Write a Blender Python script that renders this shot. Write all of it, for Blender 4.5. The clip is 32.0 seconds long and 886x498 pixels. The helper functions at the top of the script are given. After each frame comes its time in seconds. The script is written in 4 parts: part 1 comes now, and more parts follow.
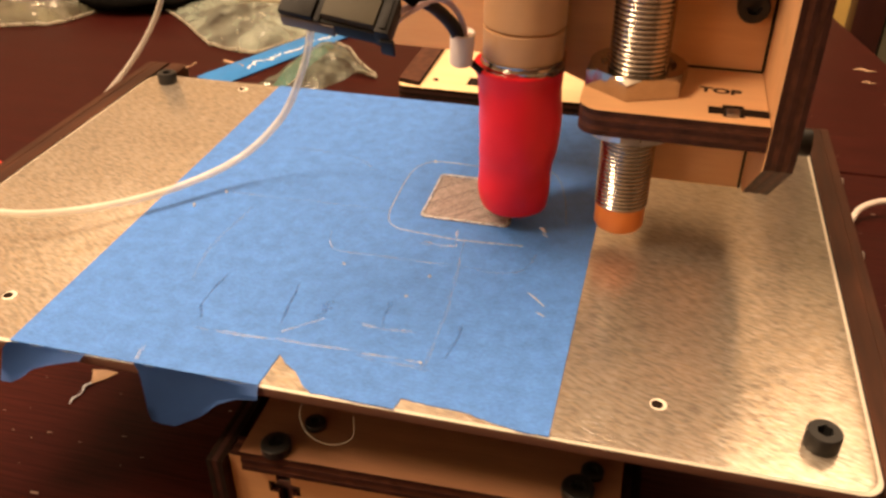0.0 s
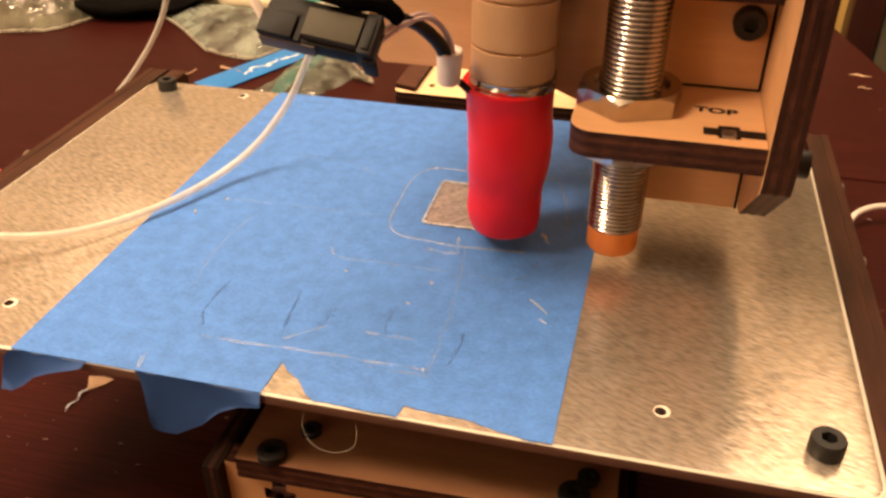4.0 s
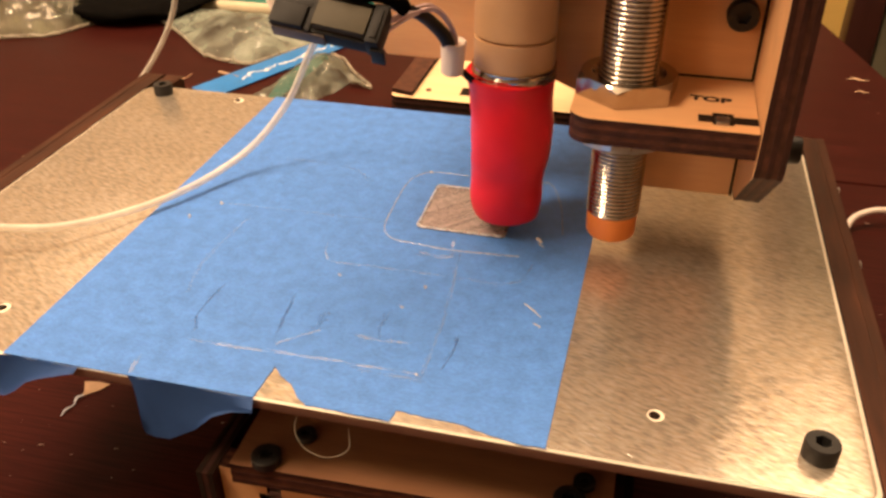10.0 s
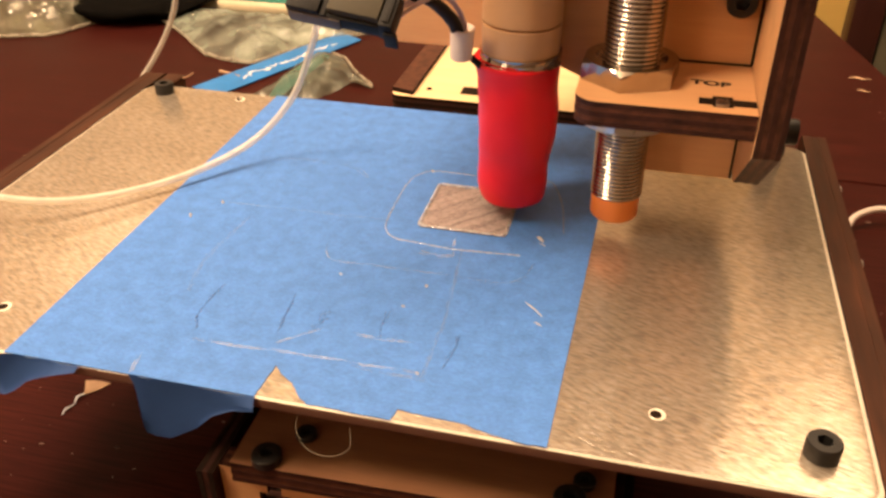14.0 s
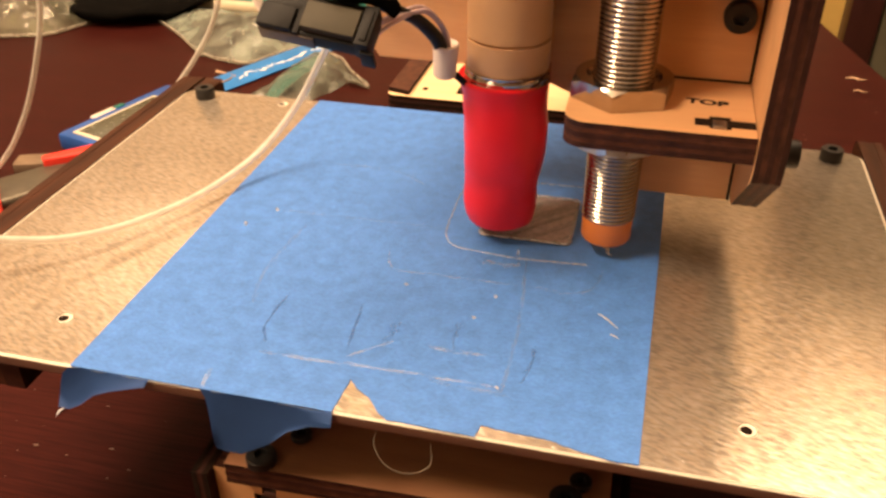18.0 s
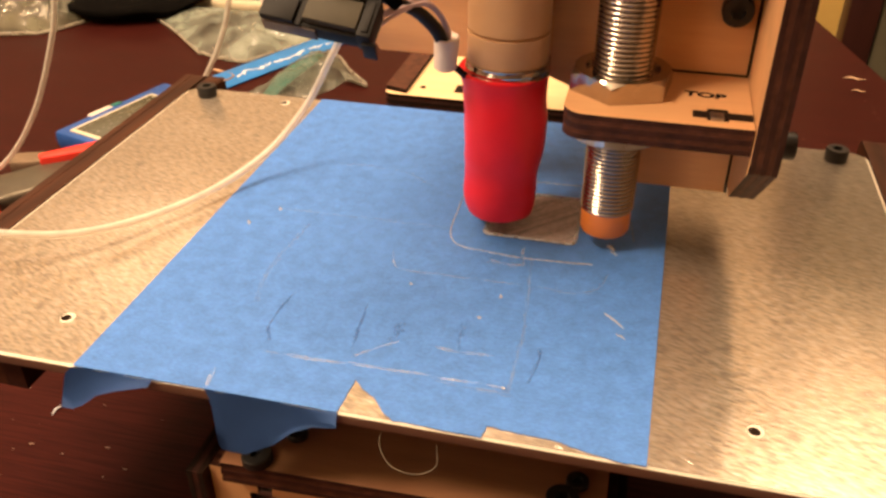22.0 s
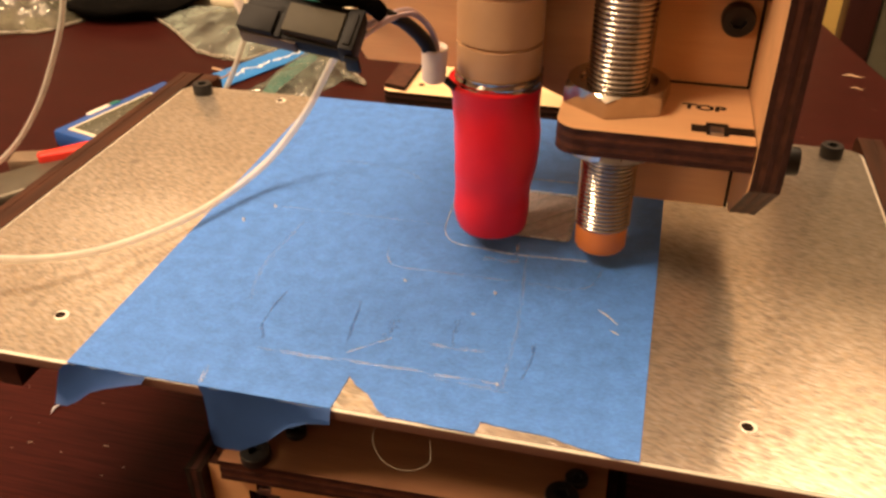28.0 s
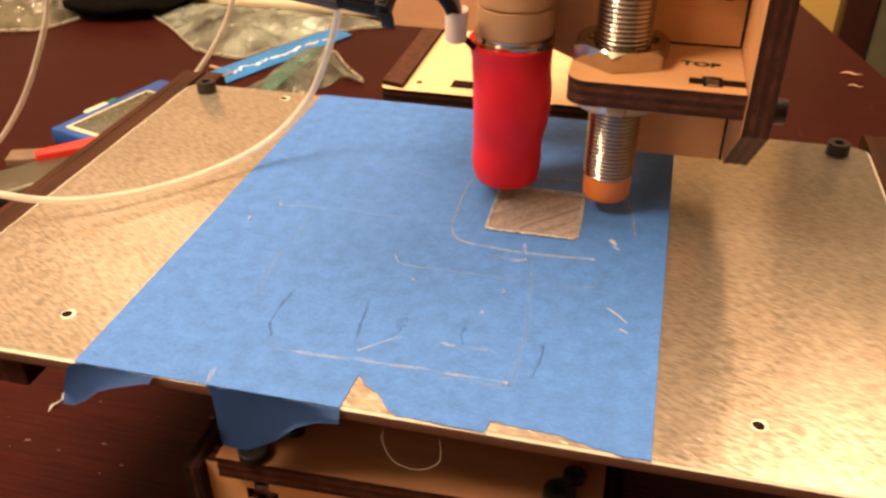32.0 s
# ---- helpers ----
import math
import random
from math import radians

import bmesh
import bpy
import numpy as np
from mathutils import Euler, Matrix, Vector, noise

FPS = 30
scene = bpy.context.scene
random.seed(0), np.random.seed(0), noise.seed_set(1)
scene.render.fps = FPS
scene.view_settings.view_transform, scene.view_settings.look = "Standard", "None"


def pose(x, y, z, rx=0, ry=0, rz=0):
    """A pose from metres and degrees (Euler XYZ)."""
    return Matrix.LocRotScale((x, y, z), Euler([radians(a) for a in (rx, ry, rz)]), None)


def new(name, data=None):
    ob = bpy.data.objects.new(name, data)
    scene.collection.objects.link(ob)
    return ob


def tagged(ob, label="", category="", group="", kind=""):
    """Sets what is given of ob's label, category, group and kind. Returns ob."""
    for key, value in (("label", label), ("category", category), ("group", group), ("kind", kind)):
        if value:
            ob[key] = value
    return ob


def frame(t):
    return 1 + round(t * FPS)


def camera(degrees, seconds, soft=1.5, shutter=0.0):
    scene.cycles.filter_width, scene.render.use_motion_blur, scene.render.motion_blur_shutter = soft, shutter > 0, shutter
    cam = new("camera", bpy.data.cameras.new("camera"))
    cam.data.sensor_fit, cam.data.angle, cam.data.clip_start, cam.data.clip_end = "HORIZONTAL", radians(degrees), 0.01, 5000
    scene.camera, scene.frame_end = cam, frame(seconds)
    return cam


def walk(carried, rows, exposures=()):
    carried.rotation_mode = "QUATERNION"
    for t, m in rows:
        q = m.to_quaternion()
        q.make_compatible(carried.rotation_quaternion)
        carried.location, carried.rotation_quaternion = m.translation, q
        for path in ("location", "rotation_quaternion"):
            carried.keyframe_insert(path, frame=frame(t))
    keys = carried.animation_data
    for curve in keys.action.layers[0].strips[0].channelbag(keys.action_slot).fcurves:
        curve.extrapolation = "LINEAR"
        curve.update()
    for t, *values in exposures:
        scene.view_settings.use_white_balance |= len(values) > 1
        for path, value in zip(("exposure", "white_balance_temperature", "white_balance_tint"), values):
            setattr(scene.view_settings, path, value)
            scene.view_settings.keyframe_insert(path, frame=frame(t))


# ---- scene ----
CAM_ROWS = [
    (0.0, 93.71, -92.99, 122.66, 56.488, 0.088, 14.191),
    (0.5, 93.79, -93.02, 122.78, 56.512, 0.106, 14.190),
    (1.0, 93.93, -93.06, 122.91, 56.553, 0.132, 14.182),
    (1.5, 94.05, -93.10, 122.97, 56.598, 0.144, 14.163),
    (2.0, 94.14, -93.11, 122.94, 56.634, 0.142, 14.135),
    (2.5, 94.18, -93.05, 122.87, 56.674, 0.130, 14.098),
    (3.0, 94.15, -92.96, 122.81, 56.724, 0.123, 14.060),
    (3.5, 94.14, -92.90, 122.79, 56.770, 0.120, 14.042),
    (5.5, 94.67, -92.58, 122.80, 57.118, -0.001, 13.965),
    (6.0, 94.79, -92.60, 122.79, 57.145, 0.007, 13.966),
    (6.5, 94.91, -92.54, 122.70, 57.166, 0.032, 13.970),
    (7.0, 94.98, -92.39, 122.56, 57.183, 0.064, 13.984),
    (7.5, 95.02, -92.30, 122.46, 57.194, 0.097, 14.004),
    (8.0, 95.03, -92.33, 122.41, 57.186, 0.125, 14.014),
    (8.5, 95.07, -92.41, 122.41, 57.176, 0.142, 14.003),
    (9.0, 95.10, -92.38, 122.39, 57.175, 0.150, 13.977),
    (9.5, 95.16, -92.29, 122.35, 57.175, 0.158, 13.968),
    (10.0, 95.21, -92.23, 122.36, 57.179, 0.164, 13.971),
    (10.5, 95.28, -92.22, 122.43, 57.192, 0.169, 13.964),
    (11.0, 95.38, -92.20, 122.43, 57.203, 0.167, 13.949),
    (11.5, 95.43, -92.13, 122.36, 57.204, 0.159, 13.953),
    (12.0, 95.39, -92.02, 122.32, 57.209, 0.162, 13.976),
    (12.5, 95.36, -92.01, 122.35, 57.209, 0.178, 13.997),
    (13.0, 95.38, -92.07, 122.34, 57.190, 0.196, 14.016),
    (13.5, 95.41, -92.09, 122.22, 57.158, 0.212, 14.028),
    (14.0, 95.46, -92.09, 122.12, 57.140, 0.224, 14.049),
    (14.5, 95.50, -92.09, 122.08, 57.134, 0.231, 14.068),
    (16.5, 95.69, -91.49, 121.65, 57.187, 0.203, 13.908),
    (17.0, 95.76, -91.52, 121.64, 57.188, 0.195, 13.909),
    (17.5, 95.77, -91.51, 121.63, 57.186, 0.178, 13.904),
    (18.0, 95.80, -91.45, 121.62, 57.182, 0.157, 13.887),
    (18.5, 95.86, -91.41, 121.65, 57.199, 0.133, 13.879),
    (19.0, 95.95, -91.35, 121.62, 57.220, 0.093, 13.866),
    (19.5, 95.99, -91.21, 121.42, 57.217, 0.044, 13.817),
    (20.0, 96.02, -91.10, 121.23, 57.200, 0.014, 13.781),
    (20.5, 96.03, -90.99, 121.15, 57.199, 0.002, 13.783),
    (21.0, 96.04, -90.93, 121.10, 57.195, -0.000, 13.801),
    (21.5, 96.06, -90.93, 121.06, 57.175, 0.007, 13.832),
    (22.0, 96.04, -90.91, 121.01, 57.150, 0.025, 13.848),
    (22.5, 96.05, -90.93, 121.02, 57.126, 0.053, 13.846),
    (23.0, 96.11, -90.98, 121.15, 57.126, 0.075, 13.847),
    (23.5, 96.18, -91.02, 121.28, 57.154, 0.086, 13.853),
    (24.0, 96.25, -91.02, 121.30, 57.180, 0.088, 13.871),
    (24.5, 96.26, -91.00, 121.18, 57.173, 0.094, 13.880),
    (25.0, 96.19, -90.96, 121.05, 57.154, 0.106, 13.877),
    (25.5, 96.15, -90.94, 121.01, 57.149, 0.117, 13.876),
    (27.5, 96.21, -90.92, 120.57, 57.085, 0.082, 13.795),
    (28.0, 96.20, -90.91, 120.53, 57.083, 0.072, 13.760),
    (28.5, 96.18, -90.87, 120.45, 57.068, 0.060, 13.728),
    (29.0, 96.16, -90.85, 120.30, 57.036, 0.050, 13.715),
    (29.5, 96.21, -90.88, 120.18, 57.012, 0.044, 13.708),
    (30.0, 96.30, -90.91, 120.14, 56.998, 0.040, 13.693),
    (30.5, 96.33, -90.90, 120.13, 56.989, 0.040, 13.672),
    (31.0, 96.30, -90.89, 120.15, 56.978, 0.052, 13.656),
    (31.5, 96.31, -90.88, 120.16, 56.969, 0.070, 13.643),
    (32.0, 96.37, -90.87, 120.16, 56.966, 0.077, 13.634),
]
# seconds, bed offset along x, head offset along y (mm)
TRAVEL = [
    (0.00, 0.0, 0.0), (0.50, -0.0, 10.1), (0.82, 0.0, 16.3), (1.00, 3.3, 16.2), (1.50, 12.8, 16.4),
    (2.00, 22.1, 16.3), (2.15, 24.9, 16.3), (2.50, 25.0, 9.3), (3.00, 24.9, -0.4), (3.44, 24.9, -8.4),
    (3.50, 23.5, -8.2), (4.08, 0.9, -8.1), (4.72, 0.9, 15.3), (5.36, 24.5, 15.4), (5.50, 24.5, 10.6),
    (6.00, 24.4, -7.7), (6.50, 6.2, -7.6), (6.64, 1.0, -7.6), (7.00, 0.9, 5.9), (7.25, 1.0, 15.3),
    (7.50, 10.3, 15.3), (7.86, 23.9, 15.3), (8.00, 23.8, 9.7), (8.50, 23.5, -7.6), (9.00, 2.1, -5.5),
    (9.06, 1.6, -3.8), (9.19, 5.0, -7.6), (9.23, 6.1, -7.6), (9.41, 0.7, -2.6), (9.45, 0.6, -1.4),
    (9.50, 1.9, -2.7), (9.67, 7.0, -7.4), (9.71, 8.2, -7.4), (10.00, 1.2, 0.7), (10.33, 9.7, -7.3),
    (10.36, 10.9, -7.3), (10.50, 7.1, -3.6), (10.71, 1.0, 2.3), (10.75, 1.0, 3.4), (11.00, 7.7, -3.5),
    (11.15, 11.9, -7.5), (11.19, 13.1, -7.5), (11.50, 4.4, 1.4), (11.62, 1.0, 4.7), (11.66, 0.9, 5.9),
    (12.00, 10.2, -3.8), (12.14, 14.1, -7.5), (12.18, 15.3, -7.5), (12.50, 6.5, 1.7), (12.70, 1.0, 7.0),
    (12.74, 1.0, 8.1), (13.00, 8.2, 0.4), (13.30, 16.5, -7.3), (13.34, 17.6, -7.2), (13.50, 13.2, -2.5),
    (13.95, 1.1, 9.0), (14.00, 1.4, 9.7), (14.50, 15.1, -3.6), (14.64, 18.8, -7.4), (14.67, 20.0, -7.4),
    (15.00, 11.0, 1.5), (15.37, 0.9, 11.7), (15.41, 0.9, 12.8), (15.50, 3.5, 10.2), (16.00, 17.5, -3.8),
    (16.14, 21.4, -7.7), (16.18, 22.6, -7.7), (16.50, 13.7, 1.2), (16.95, 1.5, 13.2), (17.00, 1.7, 14.1),
    (17.50, 14.9, 0.5), (17.81, 23.8, -7.9), (17.85, 23.8, -6.7), (18.00, 19.7, -2.4), (18.50, 6.2, 11.1),
    (18.63, 2.5, 14.6), (18.67, 3.7, 14.6), (19.00, 12.6, 5.2), (19.40, 23.8, -5.4), (19.44, 23.8, -4.1),
    (19.50, 22.1, -2.4), (20.00, 8.5, 11.0), (20.13, 4.8, 14.6), (20.17, 5.9, 14.5), (20.50, 14.8, 5.3),
    (20.82, 23.8, -3.3), (20.86, 23.8, -2.1), (21.00, 19.9, 2.0), (21.46, 7.0, 14.4), (21.50, 8.2, 14.4),
    (22.00, 21.7, 1.0), (22.06, 23.6, -0.8), (22.10, 23.6, 0.4), (22.50, 13.0, 11.1), (22.62, 9.4, 14.5),
    (22.66, 10.6, 14.5), (23.00, 19.5, 5.1), (23.14, 23.6, 1.2), (23.18, 23.6, 2.4), (23.50, 15.1, 11.5),
    (23.62, 11.8, 14.7), (23.65, 12.9, 14.7), (24.00, 22.2, 5.1), (24.05, 23.6, 3.7), (24.09, 23.6, 4.9),
    (24.44, 14.1, 14.3), (24.50, 16.0, 13.5), (24.78, 23.8, 6.1), (24.82, 23.8, 7.3), (25.00, 18.8, 12.5),
    (25.09, 16.3, 15.0), (25.13, 17.5, 15.0), (25.35, 23.5, 9.0), (25.39, 23.5, 10.2), (25.50, 20.3, 13.4),
    (25.57, 18.5, 15.3), (25.61, 19.7, 15.3), (25.74, 23.5, 11.5), (25.78, 23.5, 12.7), (25.88, 20.9, 15.3),
    (25.92, 22.1, 15.3), (25.97, 23.5, 13.9), (26.00, 23.5, 14.9), (26.06, 23.2, 15.3), (26.30, 24.6, 16.3),
    (26.33, 24.9, 16.2), (27.50, 24.9, -4.4), (27.74, 24.9, -8.5), (28.00, 20.6, -8.5), (28.50, 11.9, -8.5),
    (29.00, 3.3, -8.6), (29.19, 0.0, -8.6), (29.50, 0.0, -2.9), (30.00, -0.1, 5.7), (30.50, 0.1, 13.3),
    (30.65, 0.1, 16.6), (31.00, 5.8, 16.7), (31.50, 14.4, 16.5), (32.00, 23.1, 16.5),
]
MM = 0.001


def cam_pose(x, y, z, rx, ry, rz):
    return pose(x * MM, y * MM, z * MM, rx, ry, rz)


cam = camera(54.8, 32.0, soft=2.8)
walk(cam, [(t, cam_pose(*r)) for t, *r in CAM_ROWS],
     [(0, 0.16), (2, 0.26), (6, 0.12), (9, 0.14), (13, 0.23), (17, 0.28), (20, 0.23), (24, 0.23), (28, 0.10), (31, 0.24), (32, 0.22)])

# ---- light: two unseen warm lamps, four added fill lamps and a dim room ----
world = bpy.data.worlds.new("room_air")
scene.world = world
world.use_nodes = True
world.node_tree.nodes["Background"].inputs[0].default_value = (1.0, 0.74, 0.5, 1)
world.node_tree.nodes["Background"].inputs[1].default_value = 0.12


def point_lamp(name, eye, radius, watts, colour, label):
    data = bpy.data.lights.new(name, "POINT")
    data.shadow_soft_size, data.energy, data.color = radius, watts, colour
    ob = new(name, data)
    ob.location = eye
    return tagged(ob, label, "lamp")


point_lamp("unseen_lamp", (-0.42, -0.20, 0.74), 0.12, 34, (1.0, 0.705, 0.455), "unseen warm key lamp low beside the table")
point_lamp("unseen_lamp", (-0.20, 0.24, 1.22), 0.32, 53, (1.0, 0.705, 0.455), "unseen large warm lamp over the table")
# fill lamps with no known source, added to brighten table, bed and far wall
point_lamp("unseen_lamp", (-0.75, -1.1, 0.5), 0.2, 11, (1.0, 0.705, 0.455), "unseen warm fill lamp added in front of the table")
point_lamp("unseen_lamp", (0.36, 0.72, 1.26), 0.44, 12, (1.0, 0.705, 0.455), "unseen dim lamp added to put gloss on the bed")
point_lamp("unseen_lamp", (-1.15, 1.15, 1.0), 0.35, 5, (1.0, 0.705, 0.455), "unseen dim lamp added to put gloss on the bed")
point_lamp("unseen_lamp", (0.80, 1.30, 1.26), 0.4, 10, (1.0, 0.705, 0.455), "unseen lamp added to brighten the far wall")


# ---- materials ----
def material(name, colour, rough=0.5, metal=0.0, var=0.12, scale=60.0, stretch=(1, 1, 1), bump=0.1, bump_scale=400.0, bump_stretch=None,
             rough_var=0.1, spec=0.5, detail=6.0, depth=0.0003, fleck=None):
    m = bpy.data.materials.new(name)
    m.use_nodes = True
    nt = m.node_tree
    n, l = nt.nodes, nt.links
    b = n["Principled BSDF"]
    b.inputs["Metallic"].default_value = metal
    b.inputs["Specular IOR Level"].default_value = spec
    tc = n.new("ShaderNodeTexCoord")
    mp = n.new("ShaderNodeMapping")
    mp.inputs["Scale"].default_value = stretch
    l.new(tc.outputs["Object"], mp.inputs[0])
    n1 = n.new("ShaderNodeTexNoise")
    n1.inputs["Scale"].default_value, n1.inputs["Detail"].default_value = scale, detail
    l.new(mp.outputs[0], n1.inputs["Vector"])
    mp2 = n.new("ShaderNodeMapping")
    mp2.inputs["Scale"].default_value = bump_stretch or stretch
    l.new(tc.outputs["Object"], mp2.inputs[0])
    n2 = n.new("ShaderNodeTexNoise")
    n2.inputs["Scale"].default_value, n2.inputs["Detail"].default_value = bump_scale, 4
    l.new(mp2.outputs[0], n2.inputs["Vector"])
    ramp = n.new("ShaderNodeValToRGB")
    lo = [c * (1 - var) for c in colour]
    hi = [min(1, c * (1 + var)) for c in colour]
    ramp.color_ramp.elements[0].position, ramp.color_ramp.elements[1].position = 0.3, 0.7
    ramp.color_ramp.elements[0].color, ramp.color_ramp.elements[1].color = (*lo, 1), (*hi, 1)
    l.new(n1.outputs["Fac"], ramp.inputs[0])
    fine = n.new("ShaderNodeMix")
    fine.data_type, fine.blend_type = "RGBA", "OVERLAY"
    fine.inputs[0].default_value = var if fleck is None else fleck
    l.new(ramp.outputs[0], fine.inputs[6])
    grit = n.new("ShaderNodeMapRange")
    if fleck is not None:
        grit.inputs["From Min"].default_value, grit.inputs["From Max"].default_value = 0.36, 0.64
    l.new(n2.outputs["Fac"], grit.inputs[0])
    l.new(grit.outputs[0], fine.inputs[7])
    l.new(fine.outputs[2], b.inputs["Base Color"])
    rr = n.new("ShaderNodeMapRange")
    rr.inputs["To Min"].default_value, rr.inputs["To Max"].default_value = max(0.02, rough - rough_var), min(1, rough + rough_var)
    l.new(n2.outputs["Fac"], rr.inputs[0])
    l.new(rr.outputs[0], b.inputs["Roughness"])
    if bump:
        bp = n.new("ShaderNodeBump")
        bp.inputs["Strength"].default_value, bp.inputs["Distance"].default_value = bump, depth
        l.new(n2.outputs["Fac"], bp.inputs["Height"])
        l.new(bp.outputs[0], b.inputs["Normal"])
    return m


def brushed_metal(name, colour, rough):
    """Sanded sheet metal: a sharp and a wide gloss, short crossing scratches over a faint cloudy tone."""
    m = bpy.data.materials.new(name)
    m.use_nodes = True
    n, l = m.node_tree.nodes, m.node_tree.links
    b = n["Principled BSDF"]
    b.inputs["Metallic"].default_value = 1.0
    wide = n.new("ShaderNodeBsdfPrincipled")
    wide.inputs["Metallic"].default_value, wide.inputs["Roughness"].default_value = 0.5, 0.5
    both = n.new("ShaderNodeMixShader")
    both.inputs[0].default_value = 0.33
    tc = n.new("ShaderNodeTexCoord")

    def scratches(spin, along, across, seed, lo, hi):
        mp, nz, cut = n.new("ShaderNodeMapping"), n.new("ShaderNodeTexNoise"), n.new("ShaderNodeMapRange")
        mp.vector_type = "TEXTURE"
        mp.inputs["Location"].default_value = (seed, seed, 0)
        mp.inputs["Rotation"].default_value = (0, 0, radians(spin))
        mp.inputs["Scale"].default_value = (along, across, 1)
        nz.inputs["Scale"].default_value, nz.inputs["Detail"].default_value = 1.0, 3
        cut.inputs["From Min"].default_value, cut.inputs["From Max"].default_value = lo, hi
        l.new(tc.outputs["Object"], mp.inputs[0])
        l.new(mp.outputs[0], nz.inputs["Vector"])
        l.new(nz.outputs["Fac"], cut.inputs[0])
        return cut.outputs[0]

    def blend(kind, fac, a, c):
        mx = n.new("ShaderNodeMix")
        mx.data_type, mx.blend_type = "RGBA", kind
        mx.inputs[0].default_value = fac
        for k, v in ((6, a), (7, c)):
            if isinstance(v, tuple):
                mx.inputs[k].default_value = (*v, 1)
            else:
                l.new(v, mx.inputs[k])
        return mx.outputs[2]

    one = scratches(-27, 0.0036, 0.00078, 0.0, 0.36, 0.66)
    two = scratches(-8, 0.0028, 0.00064, 3.1, 0.38, 0.68)
    deep = scratches(-30, 0.0040, 0.00060, 7.7, 0.63, 0.71)
    cloud = scratches(-15, 0.030, 0.016, 1.3, 0.3, 0.7)
    dark = tuple(c * 0.62 for c in colour)
    tone = n.new("ShaderNodeMix")
    tone.data_type = "RGBA"
    tone.inputs[6].default_value, tone.inputs[7].default_value = (*dark, 1), (*(min(1, c * 1.18) for c in colour), 1)
    l.new(one, tone.inputs[0])
    col = blend("OVERLAY", 0.42, tone.outputs[2], two)
    col = blend("SOFT_LIGHT", 0.30, col, cloud)
    # lightens the deep scratches in the colour, as painted glints
    col = blend("LIGHTEN", 0.75, col, deep)
    rr = n.new("ShaderNodeMapRange")
    rr.inputs["To Min"].default_value, rr.inputs["To Max"].default_value = rough - 0.04, rough + 0.1
    l.new(blend("MIX", 0.5, one, two), rr.inputs[0])
    l.new(rr.outputs[0], b.inputs["Roughness"])
    h = blend("ADD", 0.7, one, two)
    h = blend("ADD", 0.8, h, deep)
    bp = n.new("ShaderNodeBump")
    bp.inputs["Strength"].default_value, bp.inputs["Distance"].default_value = 0.42, 0.00004
    l.new(h, bp.inputs["Height"])
    l.new(col, b.inputs["Base Color"])
    l.new(blend("MIX", 0.55, tuple(c * 0.96 for c in colour), col), wide.inputs["Base Color"])
    for lobe in (b, wide):
        l.new(bp.outputs[0], lobe.inputs["Normal"])
    l.new(b.outputs[0], both.inputs[1])
    l.new(wide.outputs[0], both.inputs[2])
    l.new(both.outputs[0], n["Material Output"].inputs[0])
    return m


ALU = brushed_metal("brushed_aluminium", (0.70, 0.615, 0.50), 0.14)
# pale metal: painted highlight for the plate's bevel and the hole rims
BRIGHT = material("bright_highlight_metal", (0.84, 0.78, 0.66), 0.4, 0.3, 0.05, 60)
# plate edge: the reflected table's brown is put into the aluminium's colour
ALU_EDGE = material("edge_table_reflection", (0.20, 0.105, 0.075), 0.6, 0.2, 0.1, 60, bump=0.2)
TAPE = material("blue_crepe_tape", (0.068, 0.201, 0.585), 0.62, 0, 0.12, 230, fleck=0.13, bump=0.6, bump_scale=1700, bump_stretch=(0.6, 1.6, 1), spec=0.35)
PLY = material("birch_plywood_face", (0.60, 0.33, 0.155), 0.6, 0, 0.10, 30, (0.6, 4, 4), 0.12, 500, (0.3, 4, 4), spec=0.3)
# lighter copy of the plywood, standing in for strong light on the tray
PLYLIT = material("lit_birch_face", (0.78, 0.54, 0.30), 0.6, 0, 0.1, 30, (0.6, 4, 4), 0.12, 500, (0.3, 4, 4), spec=0.3)
# plywood colour darkened for the shade under the bed
PLYSHADED = material("shaded_plywood_face", (0.25, 0.12, 0.06), 0.6, 0, 0.16, 30, (0.6, 4, 4), 0.12, 500, (0.3, 4, 4), spec=0.25)
BURNT = material("laser_burnt_edge", (0.036, 0.012, 0.008), 0.6, 0, 0.45, 260, (1, 1, 1), 0.3, 900, spec=0.2)
BURNT_LIGHT = material("laser_cut_core", (0.068, 0.024, 0.013), 0.6, 0, 0.4, 300, (1, 1, 1), 0.3, 900, spec=0.2)
CHAR = material("engraved_char", (0.014, 0.007, 0.004), 0.85, 0, 0.3, 300, spec=0.12)
TABLE = material("dark_mahogany_table", (0.036, 0.0070, 0.0052), 0.36, 0, 0.09, 14, (1.2, 6, 6), 0.15, 420, (0.10, 2.4, 2.4), 0.1, 0.05, fleck=0.26)
PEEK = material("tan_plastic_barrel", (0.48, 0.285, 0.145), 0.45, 0, 0.06, 40, bump=0.05)
RED = material("red_silicone", (0.80, 0.013, 0.022), 0.40, 0, 0.08, 60, bump=0.12, bump_scale=250, spec=0.30)
ORANGE = material("orange_plastic", (0.72, 0.21, 0.035), 0.4, 0, 0.06, 80, bump=0.05)
STEEL = material("nickel_plated_brass", (0.47, 0.42, 0.365), 0.2, 1.0, 0.08, 120, bump=0.06, bump_scale=700, depth=0.00004)
DARK_STEEL = material("zinc_steel", (0.40, 0.38, 0.36), 0.35, 1.0, 0.1, 120)
BLACK = material("black_oxide", (0.016, 0.015, 0.014), 0.42, 0.3, 0.25, 300, bump=0.1, bump_scale=800)
PLASTIC = material("black_plastic", (0.012, 0.011, 0.010), 0.55, 0, 0.2, 150, bump=0.05, spec=0.16)
